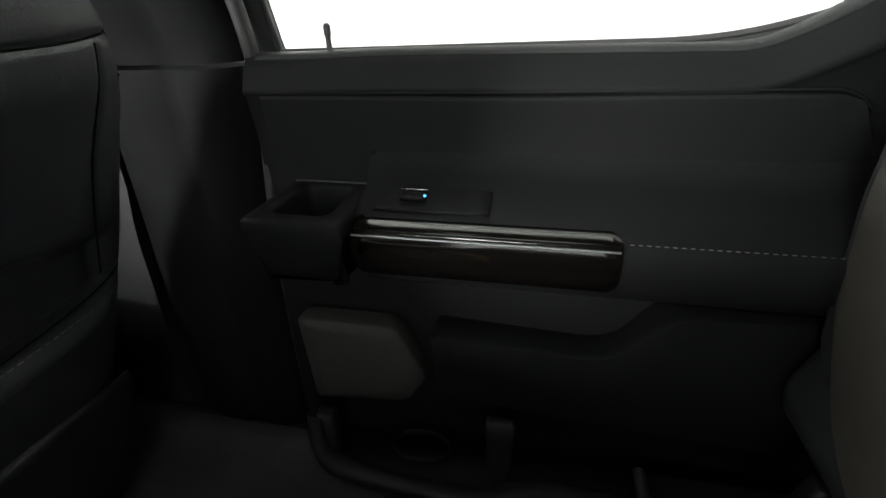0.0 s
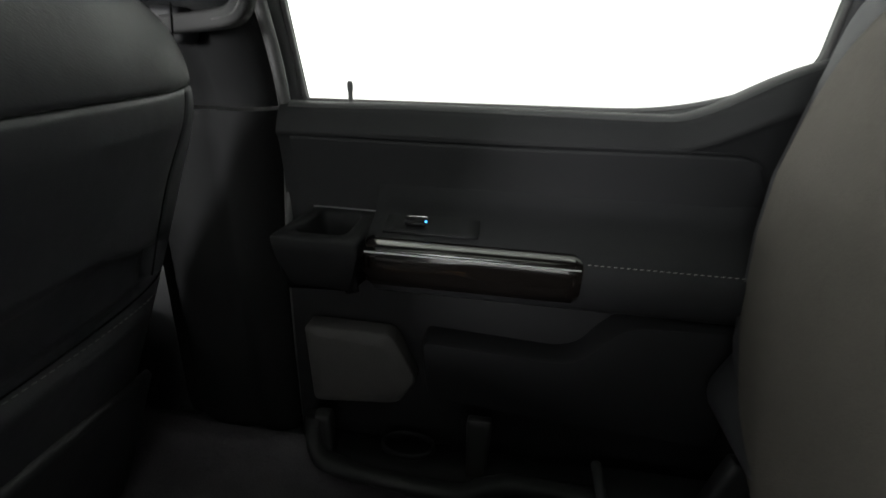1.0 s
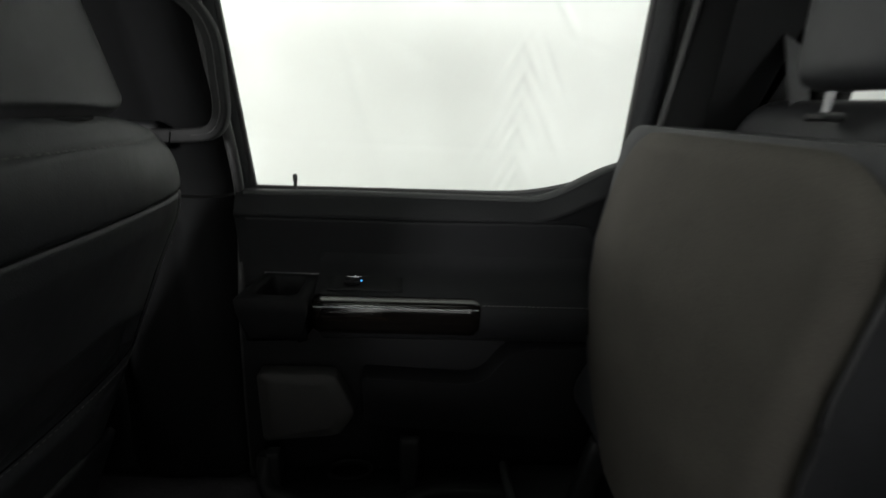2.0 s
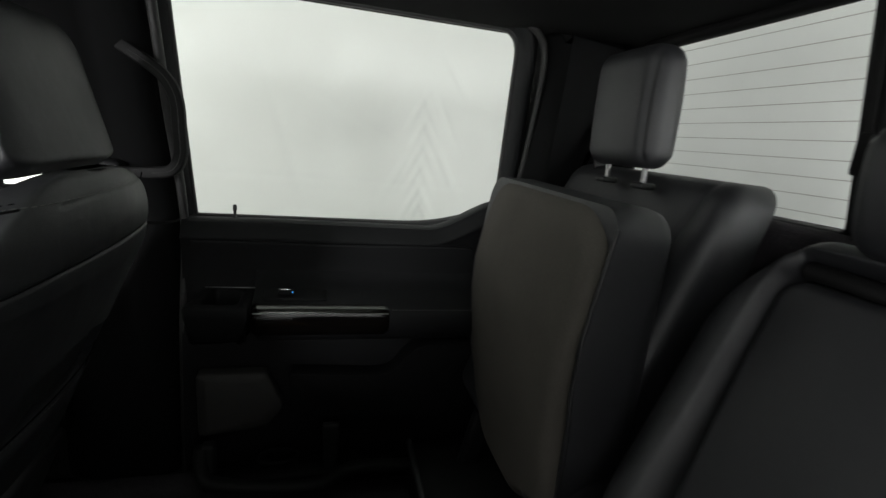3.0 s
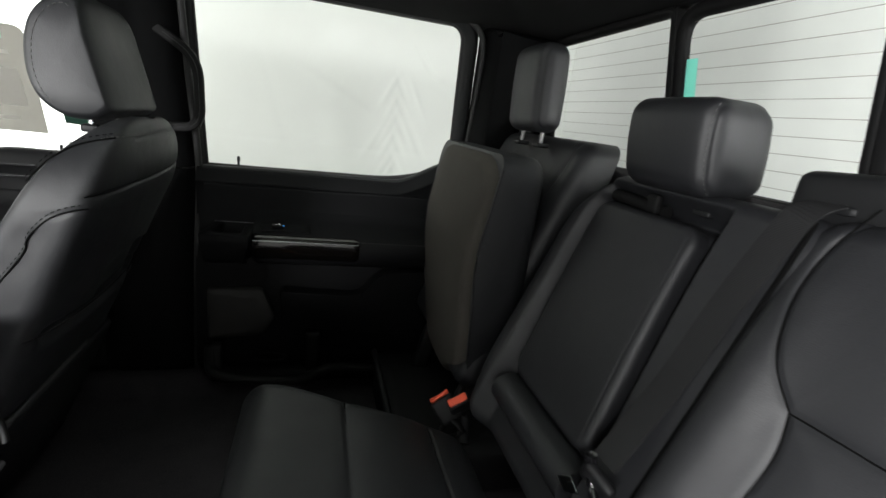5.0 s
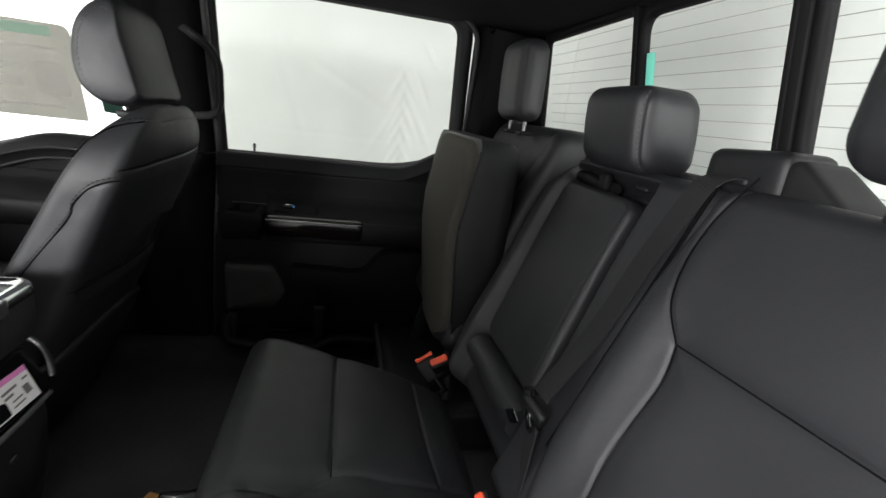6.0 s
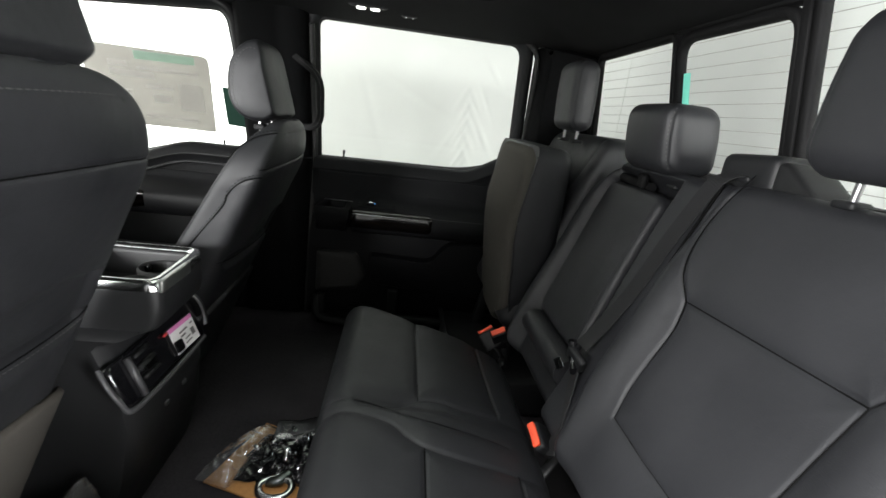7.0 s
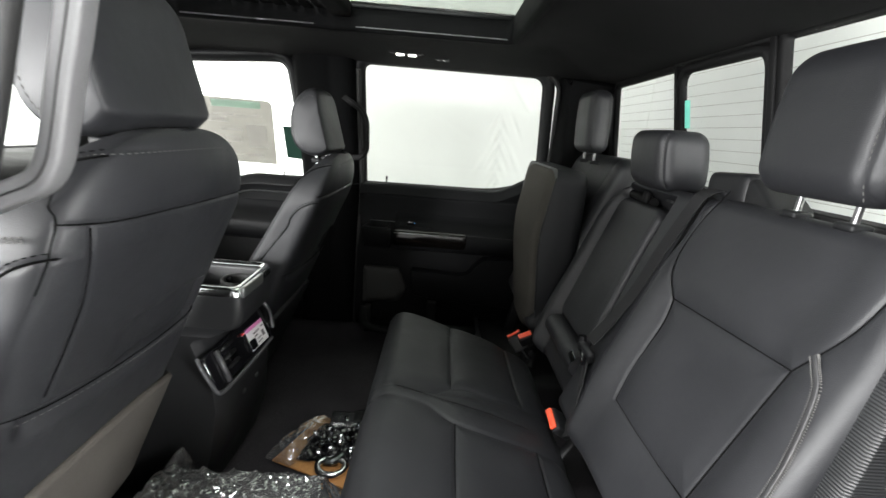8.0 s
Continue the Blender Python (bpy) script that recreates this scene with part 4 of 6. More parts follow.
def headrest(parent, sx, sy, sz, at, post_dy, post_len, lean=0.12, seam_y=None, stitched=False, top_taper=0.12, r=0.045, lbl="black leather headrest"):
    def bend(x, y, z):
        k = z / sz
        yy = y * (1 - top_taper * max(0, k) ** 1.5)
        xx = x * (1 - 0.15 * abs(k)) + lean * z
        xx -= 0.010 * (1 - (2 * y / sy) ** 2) * (1 if x < 0 else 0.4)
        if seam_y is not None:
            dd = abs(abs(yy) - seam_y)
            xx -= math.copysign(0.004 * math.exp(-(dd / 0.004) ** 2), x)
        return Vector((xx, yy, z))
    hr = part("headrest", shift(rounded(sx, sy, sz, r, cuts=26, deform=bend, at=at), parent), LEATHER, parent, lbl)
    for s in (-1, 1):
        c = (at[0] - lean * sz * 0.5 * 0.6, at[1] + s * post_dy, at[2] - sz / 2)
        po = part("post", shift(sweep([(c[0] - lean * post_len, c[1], c[2] - post_len), (c[0], c[1], c[2] + 0.02)], 0.0055, n=12), parent), SATIN, hr)
        part("collar", shift(rounded(0.034, 0.036, 0.012, 0.005, cuts=4, at=(c[0] - lean * post_len, c[1], c[2] - post_len + 0.004)), parent), PLASTIC, hr)
    if stitched and seam_y is not None:
        pts = []
        for a in np.linspace(-0.46, 0.46, 24):
            z = a * sz
            p = bend(-sx / 2 + 0.004 + 0.020 * (2 * abs(a)) ** 4, -seam_y, z)
            pts.append((at[0] + p.x - 0.001, at[1] + p.y, at[2] + z))
        part("stitching", shift(stitches(pts, 0.005, 0.004, 0.0009), parent), THREAD, hr)
    return hr


def seam_lines(parent, place, seams, T, swell):
    """Near-black lines laid in the grooves of a pad for the shade of its seams."""
    for line, width, depth, broad in seams:
        pts = []
        for a, b in zip(line, line[1:]):
            n_s = max(1, round(math.hypot(b[0] - a[0], b[1] - a[1]) / 0.01))
            pts += [(a[0] + (b[0] - a[0]) * k / n_s, a[1] + (b[1] - a[1]) * k / n_s) for k in range(n_s)]
        pts = pts + [line[-1]]
        if len(pts) > 3:
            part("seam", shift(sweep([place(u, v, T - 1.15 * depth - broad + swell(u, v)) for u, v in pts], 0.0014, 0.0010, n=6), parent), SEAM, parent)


bench_back = thing("rear_bench", 0.58, -0.28, 0.34, "black leather double backrest with a folded-up centre armrest", "car seat", "rear seats")
# outer place
seamsN = [
    (curve2([(-0.334, vz(0.935)), (-0.315, vz(0.885)), (-0.313, vz(0.84)), (-0.324, vz(0.795)), (-0.346, vz(0.747)), (-0.377, vz(0.712))]), 0.0042, 0.0030, 0.004),
    ([(-0.377, vz(0.712)), (-0.54, vz(0.719)), (-0.697, vz(0.726))], 0.0042, 0.0028, 0.005),
    (curve2([(-0.377, vz(0.712)), (-0.387, vz(0.665)), (-0.385, vz(0.60)), (-0.385, vz(0.545)), (-0.393, vz(0.486))]), 0.0042, 0.0028, 0.005),
    (curve2([(-0.697, vz(0.726)), (-0.688, vz(0.653)), (-0.682, vz(0.581)), (-0.676, vz(0.49))]), 0.0042, 0.0028, 0.005),
    ([(-0.393, vz(0.486)), (-0.49, vz(0.481)), (-0.587, vz(0.483)), (-0.676, vz(0.49))], 0.0042, 0.0028, 0.005),
    (curve2([(-0.697, vz(0.726)), (-0.742, vz(0.80)), (-0.758, vz(0.90))]), 0.0042, 0.0028, 0.005),
]
placeN = back_place(0.11)


def swellN(u, v):
    b = 0.014 * math.exp(-((u + 0.74) / 0.05) ** 2) + 0.022 * math.exp(-((u + 0.322) / 0.042) ** 2) * smoothstep(0.62, 0.40, v)
    return b - 0.010 * math.exp(-((u + 0.53) / 0.14) ** 2) * smoothstep(0.45, 0.30, v)


part("outer_backrest", shift(pad(placeN, lambda v: -0.805 + 0.03 * smoothstep(0.45, 0.66, v), lambda v: -0.277 - 0.035 * smoothstep(0.22, 0.05, v), 0.0, 0.630, 0.11, R=0.034, rc=0.045, seams=seamsN, nu=230, nv=260, swell=swellN), bench_back), LEATHER, bench_back)
seam_lines(bench_back, placeN, seamsN, 0.11, swellN)
strip_line = smooth_path([(-0.726, 0.758, 0.1240), (-0.740, 0.745, 0.1250), (-0.758, 0.722, 0.1240), (-0.774, 0.66, 0.1200), (-0.781, 0.596, 0.1165), (-0.785, 0.46, 0.1140)], 10)
strip = [placeN(u, vz(z), h) for u, z, h in strip_line]
part("bolster_strip", shift(sweep(strip, 0.0036, 0.0020, n=10, up=tuple(BN), power=3), bench_back), material("grey_piping_vinyl", (0.022, 0.022, 0.023), 0.5, grain=0.1), bench_back, "grey sewn strip along the side bolster")
ticks = bmesh.new()
for p, q in zip(strip, strip[1:]):
    p, q = Vector(p), Vector(q)
    n_t = max(1, round((q - p).length / 0.0034))
    d = (q - p).normalized()
    out = d.cross(BN).normalized()
    out = out if out.y < 0 else -out
    for k in range(n_t):
        c = p.lerp(q, k / n_t) + BN * 0.0012
        for sd in (1, -1):
            a, b = c + out * 0.0040 * sd, c + out * 0.0072 * sd - BN * 0.0012
            vs = [ticks.verts.new(w) for w in (a + d * 0.0007, a - d * 0.0007, b - d * 0.0007, b + d * 0.0007, (a + b) / 2 + BN * 0.0014)]
            for e in range(4):
                ticks.faces.new((vs[e], vs[(e + 1) % 4], vs[4]))
part("bolster_stitching", shift(ticks, bench_back), THREAD, bench_back)
# side airbag cover beyond the bolster
bm = pad(lambda u, v, h: (0.46 + 0.371 * v - 0.10 * u * 0 + h * -0.75, -0.79 - u, 0.34 + 0.929 * v + 0.2 * h), lambda v: -0.02, lambda v: 0.085 - 0.03 * smoothstep(0.35, 0.6, v), 0.0, 0.58, 0.04, R=0.035, rc=0.03, nu=60, nv=120, rough=0.0006)
part("side_bolster", shift(bm, bench_back), LEATHER_SIDE, bench_back)

RIBBED = material("ribbed_black_cover", (0.013, 0.0135, 0.0145), 0.5, grain=0.9, gscale=150, kind="weave", var=0.1)
ribs = [n for n in RIBBED.node_tree.nodes if n.type == "TEX_WAVE"][0]
ribs.bands_direction, ribs.inputs["Scale"].default_value, ribs.inputs["Distortion"].default_value = "Z", 85.0, 0.2
ro = rounded_outline([(0.475, 0.83), (0.445, 0.68), (0.40, 0.45), (0.60, 0.45), (0.68, 0.85)], [0.02] * 5)
rows = [[(a, -0.860, b) for a, b in ro], [(a, -0.882, b) for a, b in ro], [(a, -0.886, b) for a, b in inset(ro, 0.006)]]
part("ribbed_cover", shift(grid_mesh(rows, close_v=True, caps=True), bench_back), RIBBED, bench_back, "finely ribbed black side cover")

# centre section with armrest recess
placeC = back_place(0.105)


def recess_wall(v):
    """Where the recess of the armrest ends beside the belt."""
    return -0.163 - 0.028 * smoothstep(0.55, 0.12, v)


def armrest_edge(v):
    return -0.174 + 0.034 * smoothstep(0.12, 0.55, v)


def swellC(u, v):
    # the armrest sits in a recess beside a broad round bolster
    wall = recess_wall(v)
    k = smoothstep(0.142, 0.112, u) * smoothstep(wall - 0.014, wall, u) * smoothstep(vz(0.900), vz(0.885), v)
    return -0.036 * k - 0.030 * k * math.exp(-((v - vz(0.873)) / 0.011) ** 2) + 0.014 * math.exp(-((u - 0.158) / 0.030) ** 2) * smoothstep(0.62, 0.50, v) - 0.003 * smoothstep(-0.20, -0.30, u)


part("centre_backrest", shift(pad(placeC, lambda v: -0.317, lambda v: 0.165 + 0.040 * smoothstep(0.0, 0.2, v) - 0.060 * smoothstep(0.45, 0.62, v), 0.0, 0.622, 0.105, R=0.032, rc=0.05, nu=200, nv=220, swell=swellC), bench_back), LEATHER, bench_back)


def armrest_place(u, v, h):
    p = back_place(0.108)(u, v, 0.067 + h)
    return p


part("centre_armrest", shift(pad(armrest_place, armrest_edge, lambda v: 0.098 + 0.028 * smoothstep(0.12, 0.55, v), vz(0.49), vz(0.862), 0.036, R=0.014, rc=0.034,
           seams=[([(-0.159, vz(0.49)), (-0.139, vz(0.66)), (-0.125, vz(0.84))], 0.0022, 0.0012)], nu=130, nv=90, puff=0.004), bench_back), LEATHER, bench_back, "folded-up centre armrest")
roll = [back_place(0.108)(u, vz(0.452), 0.085) for u in np.linspace(-0.188, 0.096, 14)]
part("armrest_roll", shift(sweep(roll, 0.040, 0.034, n=20), bench_back), LEATHER, bench_back)
# strap roll in near-black, for the shade of the gap it lies in
strap = [back_place(0.108)(u, vz(0.874) + 0.003 * math.sin(k), 0.080 + 0.004 * math.exp(-(k / 0.5) ** 2)) for k, u in zip(np.linspace(-1.5, 1.5, 13), np.linspace(-0.030, 0.118, 13))]
part("pull_strap", shift(sweep(strap, 0.013, 0.012, n=16), bench_back), WINDOW_FRAME, bench_back)
tab = rounded(0.016, 0.028, 0.034, 0.007, cuts=5, at=back_place(0.108)(-0.014, vz(0.876), 0.100))
part("pull_tab", shift(tab, bench_back), WINDOW_FRAME, bench_back)
# near-black bead beside the armrest, put in for the shade of the slit
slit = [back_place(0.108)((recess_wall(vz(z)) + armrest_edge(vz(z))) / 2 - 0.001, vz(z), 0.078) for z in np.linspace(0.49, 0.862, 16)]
part("slit_shade", shift(sweep(slit, 0.006, 0.004, n=8, up=tuple(BN)), bench_back), SEAM, bench_back)
# joint between the centre and the outer place, its shade laid in as a near-black line
part("joint_shade", shift(sweep([placeC(-0.2855, vz(z), 0.1040) for z in np.linspace(0.48, 0.905, 16)], 0.0038, 0.0024, n=8), bench_back), SEAM, bench_back)
headrest(bench_back, 0.130, 0.210, 0.148, (0.620, -0.034, 0.975), 0.06, 0.03, lean=-0.12, seam_y=0.092, stitched=True, top_taper=0.04, r=0.034)
headrest(bench_back, 0.115, 0.258, 0.226, (0.628, -0.566, 1.060), 0.055, 0.035, lean=0.10, seam_y=0.100, stitched=True, top_taper=0.15, r=0.05)

far_back = thing("single_backrest", 0.6, 0.52, 0.34, "upright black leather single rear backrest", "car seat", "rear seats")
seamsF = [(curve2([(0.315, vz(0.965)), (0.325, vz(0.88)), (0.36, vz(0.75)), (0.37, vz(0.5))]), 0.004, 0.007)]


def far_place(u, v, h):
    # the flat top is level, the faces below lean back
    k = smoothstep(vz(0.76), vz(0.95), v)
    n = (BN * (1 - k) + Vector((-1, 0, 0.03)) * k).normalized()
    p = Vector((0.52, 0, 0.72)) + BD * (v - vz(0.72)) - n * (0.11 - 0.022 * k) * (1 - h / 0.11)
    return (p.x, u, p.z)


part("backrest", shift(pad(far_place, lambda v: 0.256, lambda v: 0.805 - 0.03 * smoothstep(0.45, 0.66, v), 0.0, 0.670, 0.11, R=0.034, rc=0.045, seams=seamsF, nu=70, nv=80), far_back), LEATHER, far_back)
headrest(far_back, 0.082, 0.200, 0.215, (0.573, 0.494, 1.076), 0.060, 0.036, lean=-0.03, seam_y=0.085, top_taper=0.14, r=0.034)

# bench cushion
cush = thing("bench_cushion", 0.16, -0.26, 0.20, "black leather double seat cushion with sewn seams", "car seat", "rear seats")


def cush_place(u, v, h):
    # v runs from the front edge to the back; u across
    z = 0.220 + h + 0.022 - 0.125 * v - 0.95 * max(0.0, v - 0.2) ** 2
    return (-0.105 + v, u, z)


cv = lambda x: x + 0.105
seamsS = [
    ([(0.165, cv(0.099)), (0.087, cv(0.098)), (-0.08, cv(0.098)), (-0.212, cv(0.096))], 0.0042, 0.0040, 0.004),
    ([(0.14, cv(0.281)), (0.033, cv(0.280)), (-0.10, cv(0.282)), (-0.192, cv(0.290))], 0.0042, 0.0040, 0.004),
    (curve2([(-0.258, cv(-0.02)), (-0.250, cv(0.036)), (-0.214, cv(0.092)), (-0.205, cv(0.147)), (-0.208, cv(0.20)), (-0.192, cv(0.29)), (-0.175, cv(0.36))]), 0.0045, 0.0036, 0.007),
    (curve2([(-0.276, cv(-0.13)), (-0.262, cv(-0.05)), (-0.261, cv(-0.01)), (-0.274, cv(0.048)), (-0.288, cv(0.117)), (-0.293, cv(0.19)), (-0.286, cv(0.29))]), 0.0036, 0.0026, 0.0015),
    (curve2([(-0.312, cv(-0.13)), (-0.297, cv(-0.06)), (-0.297, cv(-0.018)), (-0.309, cv(0.037)), (-0.340, cv(0.071)), (-0.362, cv(0.113)), (-0.370, cv(0.20)), (-0.355, cv(0.297)), (-0.322, cv(0.44))]), 0.0045, 0.0036, 0.007),
    ([(-0.363, cv(0.104)), (-0.47, cv(0.102)), (-0.62, cv(0.100)), (-0.75, cv(0.100))], 0.0042, 0.0034, 0.004),
    ([(-0.355, cv(0.297)), (-0.48, cv(0.298)), (-0.70, cv(0.30))], 0.0042, 0.0034, 0.004),
]


def swellS(u, v):
    return 0.005 * math.exp(-((v - 0.07) / 0.06) ** 2) - 0.008 * math.exp(-((u + 0.55) / 0.14) ** 2) * smoothstep(0.10, 0.25, v) + 0.005 * math.exp(-((u + 0.33) / 0.05) ** 2 - ((v - 0.22) / 0.16) ** 2) - 0.008 * math.exp(-(((u + 0.235) / 0.022) ** 2 + ((v - 0.2) / 0.12) ** 2)) - 0.012 * smoothstep(0.08, 0.28, u) * smoothstep(0.1, 0.4, v)


part("cushion", shift(pad(cush_place, lambda v: -0.80, lambda v: 0.236 - 0.050 * smoothstep(0.05, 0.30, v), 0.0, 0.50, 0.165, R=0.060, rc=0.05, seams=seamsS, nu=330, nv=190, swell=swellS), cush), LEATHER, cush)
seam_lines(cush, cush_place, [([p for p in line if 0.06 < p[1] < 0.44], w_, d_, k_) for line, w_, d_, k_ in (seamsS[0], seamsS[1], seamsS[3], seamsS[5], seamsS[6])], 0.165, swellS)
rows = [[(x, y, z) for x, z in ((-0.02, 0.02), (-0.055, 0.10), (-0.06, 0.225), (0.38, 0.225), (0.40, 0.02))] for y in np.linspace(-0.77, 0.20, 6)]
part("seat_base", shift(grid_mesh(rows, close_v=True, caps=True), cush), CARPET, cush)

# folded-up cushion in front of the single backrest
flip = thing("folded_cushion", 0.43, 0.52, 0.28, "folded-up seat cushion showing its brown-grey felt underside", "car seat", "rear seats")


def flip_x(z):
    """The leaning front face of the folded cushion."""
    return 0.356 + 0.16 * max(0.0, z - 0.70) + 0.10 * max(0.0, 0.62 - z)


def flip_place(u, v, h):
    # felt side faces the front of the cab
    return (flip_x(0.285 + v) + 0.034 - h + 0.030 * smoothstep(0.60, 0.83, u), u, 0.285 + v)


farE = lambda v: 0.635 + 0.165 * smoothstep(-0.06, 0.24, v) - 0.015 * smoothstep(0.45, 0.63, v)
part("felt_underside", shift(pad(flip_place, lambda v: 0.246 + 0.022 * smoothstep(0.50, 0.10, v) + 0.07 * smoothstep(0.14, 0.0, v), farE, 0.0, 0.622, 0.036, R=0.030, rc=0.11, nu=60, nv=70, puff=0.006), flip), FELT, flip, "brown-grey felt backing")


def flip_body(u, v, h):
    x0 = flip_x(0.31 + v) + 0.020
    return (x0 + h * (0.516 - x0) / 0.13, u, 0.31 + v)


part("leather_side", shift(pad(flip_body, lambda v: 0.238 + 0.03 * smoothstep(0.3, 0.0, v), lambda v: 0.775 - 0.12 * smoothstep(0.15, 0.0, v), 0.0, 0.602, 0.13, R=0.040, rc=0.05, nu=60, nv=70), flip), LEATHER, flip)
edge_line = [(flip_x(z) + 0.019, 0.2395 + 0.03 * smoothstep(0.61, 0.31, z), z) for z in np.linspace(0.42, 0.885, 20)]
part("edge_piping", shift(sweep(edge_line, 0.0035, 0.0035, n=8), flip), LEATHER_SIDE, flip, "leather piping along the felt")
part("hinge_bracket", shift(rounded(0.05, 0.03, 0.20, 0.010, cuts=4, at=(0.40, 0.30, 0.22), deform=lambda x, y, z: Vector((x + 0.25 * z, y, z))), flip), PLASTIC, flip)
part("hinge_bracket", shift(rounded(0.05, 0.03, 0.24, 0.010, cuts=4, at=(0.40, 0.70, 0.18), deform=lambda x, y, z: Vector((x + 0.2 * z, y, z))), flip), PLASTIC, flip)
tray = thing("underseat_tray", 0.42, 0.5, 0.02, "black plastic storage tray under the folded cushion", "storage tray")
part("tray", shift(rounded(0.42, 0.56, 0.14, 0.02, cuts=5, at=(0.46, 0.53, 0.075)), tray), PLASTIC, tray)
part("lip", shift(sweep([(0.25, 0.26, 0.145), (0.25, 0.80, 0.145)], 0.01, 0.01, n=8), tray), PLASTIC_GREY, tray)


# belts and buckles
def buckle(low, high, nose, wide, thick, lbl):
    """A belt buckle whose orange button runs from low to high; nose is the way the button faces."""
    low, high = Vector(low), Vector(high)
    mid, along_b = (low + high) / 2, (high - low).normalized()
    n = Vector(nose)
    n = (n - along_b * n.dot(along_b)).normalized()
    side = along_b.cross(n).normalized()
    m = Matrix((side, along_b, n)).transposed().to_4x4()
    m.translation = (0, 0, 0.05)
    b = thing("belt_buckle", mid.x, mid.y, mid.z - 0.05, lbl, "seat belt", "belt buckles")
    length = (high - low).length
    hs = rounded(wide + 0.008, length + 0.008, 0.060, 0.006, cuts=5, at=(0, 0, -0.036))
    bmesh.ops.transform(hs, matrix=m, verts=hs.verts)
    part("housing", hs, PLASTIC, b)
    bt = rounded(wide, length, thick, 0.004, cuts=6, deform=lambda x, y, z: Vector((x, y, z - (0.003 * (1 - (2 * y / length) ** 2) if z > 0 else 0))))
    bmesh.ops.transform(bt, matrix=m, verts=bt.verts)
    part("release_button", bt, ORANGE, b, "bright orange release button")
    stem = [Vector((0, 0, 0.05)) + n * -0.06, Vector((0, 0, 0.05)) + n * -0.09 + Vector((0.01, 0, -0.01)), Vector((0.03, 0, -0.07))]
    part("stem", sweep(smooth_path(stem, 5), 0.012, 0.006, n=10), PLASTIC, b)
    return b


buckle((0.303, 0.219, 0.330), (0.343, 0.219, 0.358), (-0.45, 0.35, 0.80), 0.010, 0.012, "black belt buckle with an orange button between the cushions")
buckle((0.333, 0.174, 0.352), (0.373, 0.174, 0.373), (-0.55, -0.55, 0.65), 0.018, 0.010, "black belt buckle with an orange button beside another one")
buckle((0.341, -0.247, 0.355), (0.346, -0.296, 0.336), (-0.75, -0.30, 0.55), 0.018, 0.010, "tilted black belt buckle with an orange button")


def webbing(pts, width, across, thick=0.0016):
    """A flat strap along a path; across gives the width's way at each point."""
    rows = []
    P = smooth_path(pts, 6)
    n = len(P)
    for i, p in enumerate(P):
        d = (P[min(i + 1, n - 1)] - P[max(i - 1, 0)]).normalized()
        a = Vector(across)
        a = (a - d * a.dot(d)).normalized()
        nn = a.cross(d).normalized()
        w = width / 2
        rows.append([p + a * w + nn * thick, p - a * w + nn * thick, p - a * w - nn * thick, p + a * w - nn * thick])
    return grid_mesh(rows, close_v=True, caps=True)


belt = thing("centre_belt", 0.52, -0.25, 0.52, "black lap and shoulder belt lying down the backrest", "seat belt", "seat belts")
lay = [placeC(-0.276, vz(0.950), 0.050), placeC(-0.272, vz(0.937), 0.080), placeC(-0.266, vz(0.915), 0.1040), placeC(-0.258, vz(0.88), 0.1065), placeC(-0.246, vz(0.78), 0.1065), placeC(-0.240, vz(0.66), 0.1065), (0.418, -0.246, 0.545)]
part("shoulder_strap", shift(webbing(lay, 0.046, (0, 1, 0), 0.0010), belt), WEBBING, belt, smooth=False)
c = Vector((0.409, -0.252, 0.520))
part("lap_strap", shift(webbing([c + Vector((0.0, -0.008, -0.015)), (0.405, -0.262, 0.44), (0.385, -0.285, 0.36), (0.372, -0.31, 0.325)], 0.044, (0.2, 1, 0)), belt), WEBBING, belt, smooth=False)
tb = rounded(0.018, 0.052, 0.040, 0.008, cuts=5)
bmesh.ops.transform(tb, matrix=Matrix.Translation(c) @ pose(0, 0, 0, 25, -20, 15), verts=tb.verts)
tong = part("tongue", shift(tb, belt), PLASTIC, belt, "black moulded belt tongue")
tl = sweep(smooth_path([c + Vector((-0.01, 0.012, 0.035)), c + Vector((-0.006, 0.010, 0.01)), c + Vector((-0.006, 0.0, -0.012)), c + Vector((-0.01, -0.02, -0.02))], 6), 0.007, 0.009, n=10)
part("strap_guide", shift(tl, belt), PIANO, tong)
tp = rounded(0.003, 0.024, 0.040, 0.001, cuts=3)
bmesh.ops.transform(tp, matrix=Matrix.Translation(c + Vector((-0.022, 0.030, -0.030))) @ pose(0, 0, 0, 50, -15, 10), verts=tp.verts)
part("latch_plate", shift(tp, belt), STEEL, tong, "steel latch plate")
part("strap_slot", shift(rounded(0.03, 0.06, 0.012, 0.004, cuts=4, at=placeC(-0.274, vz(0.935), 0.070)), belt), PLASTIC, belt)

tower = thing("belt_tower", 0.66, -0.31, 0.89, "black belt guide box with a grey sloped end", "belt guide")
part("box", shift(rounded(0.09, 0.140, 0.090, 0.016, cuts=6, at=(0.672, -0.285, 0.922), deform=lambda x, y, z: Vector((x, y * (1 + 0.5 * (0.02 - z)), z - (0.05 * y if z > 0 else 0)))), tower), PLASTIC, tower)
part("sloped_end", shift(rounded(0.085, 0.090, 0.080, 0.012, cuts=6, at=(0.672, -0.394, 0.920), deform=lambda x, y, z: Vector((x, y, z + (0.7 * min(0, y - 0.025) if z > 0 else 0)))), tower), DOOR_GREY, tower, "grey sloped plastic end piece")

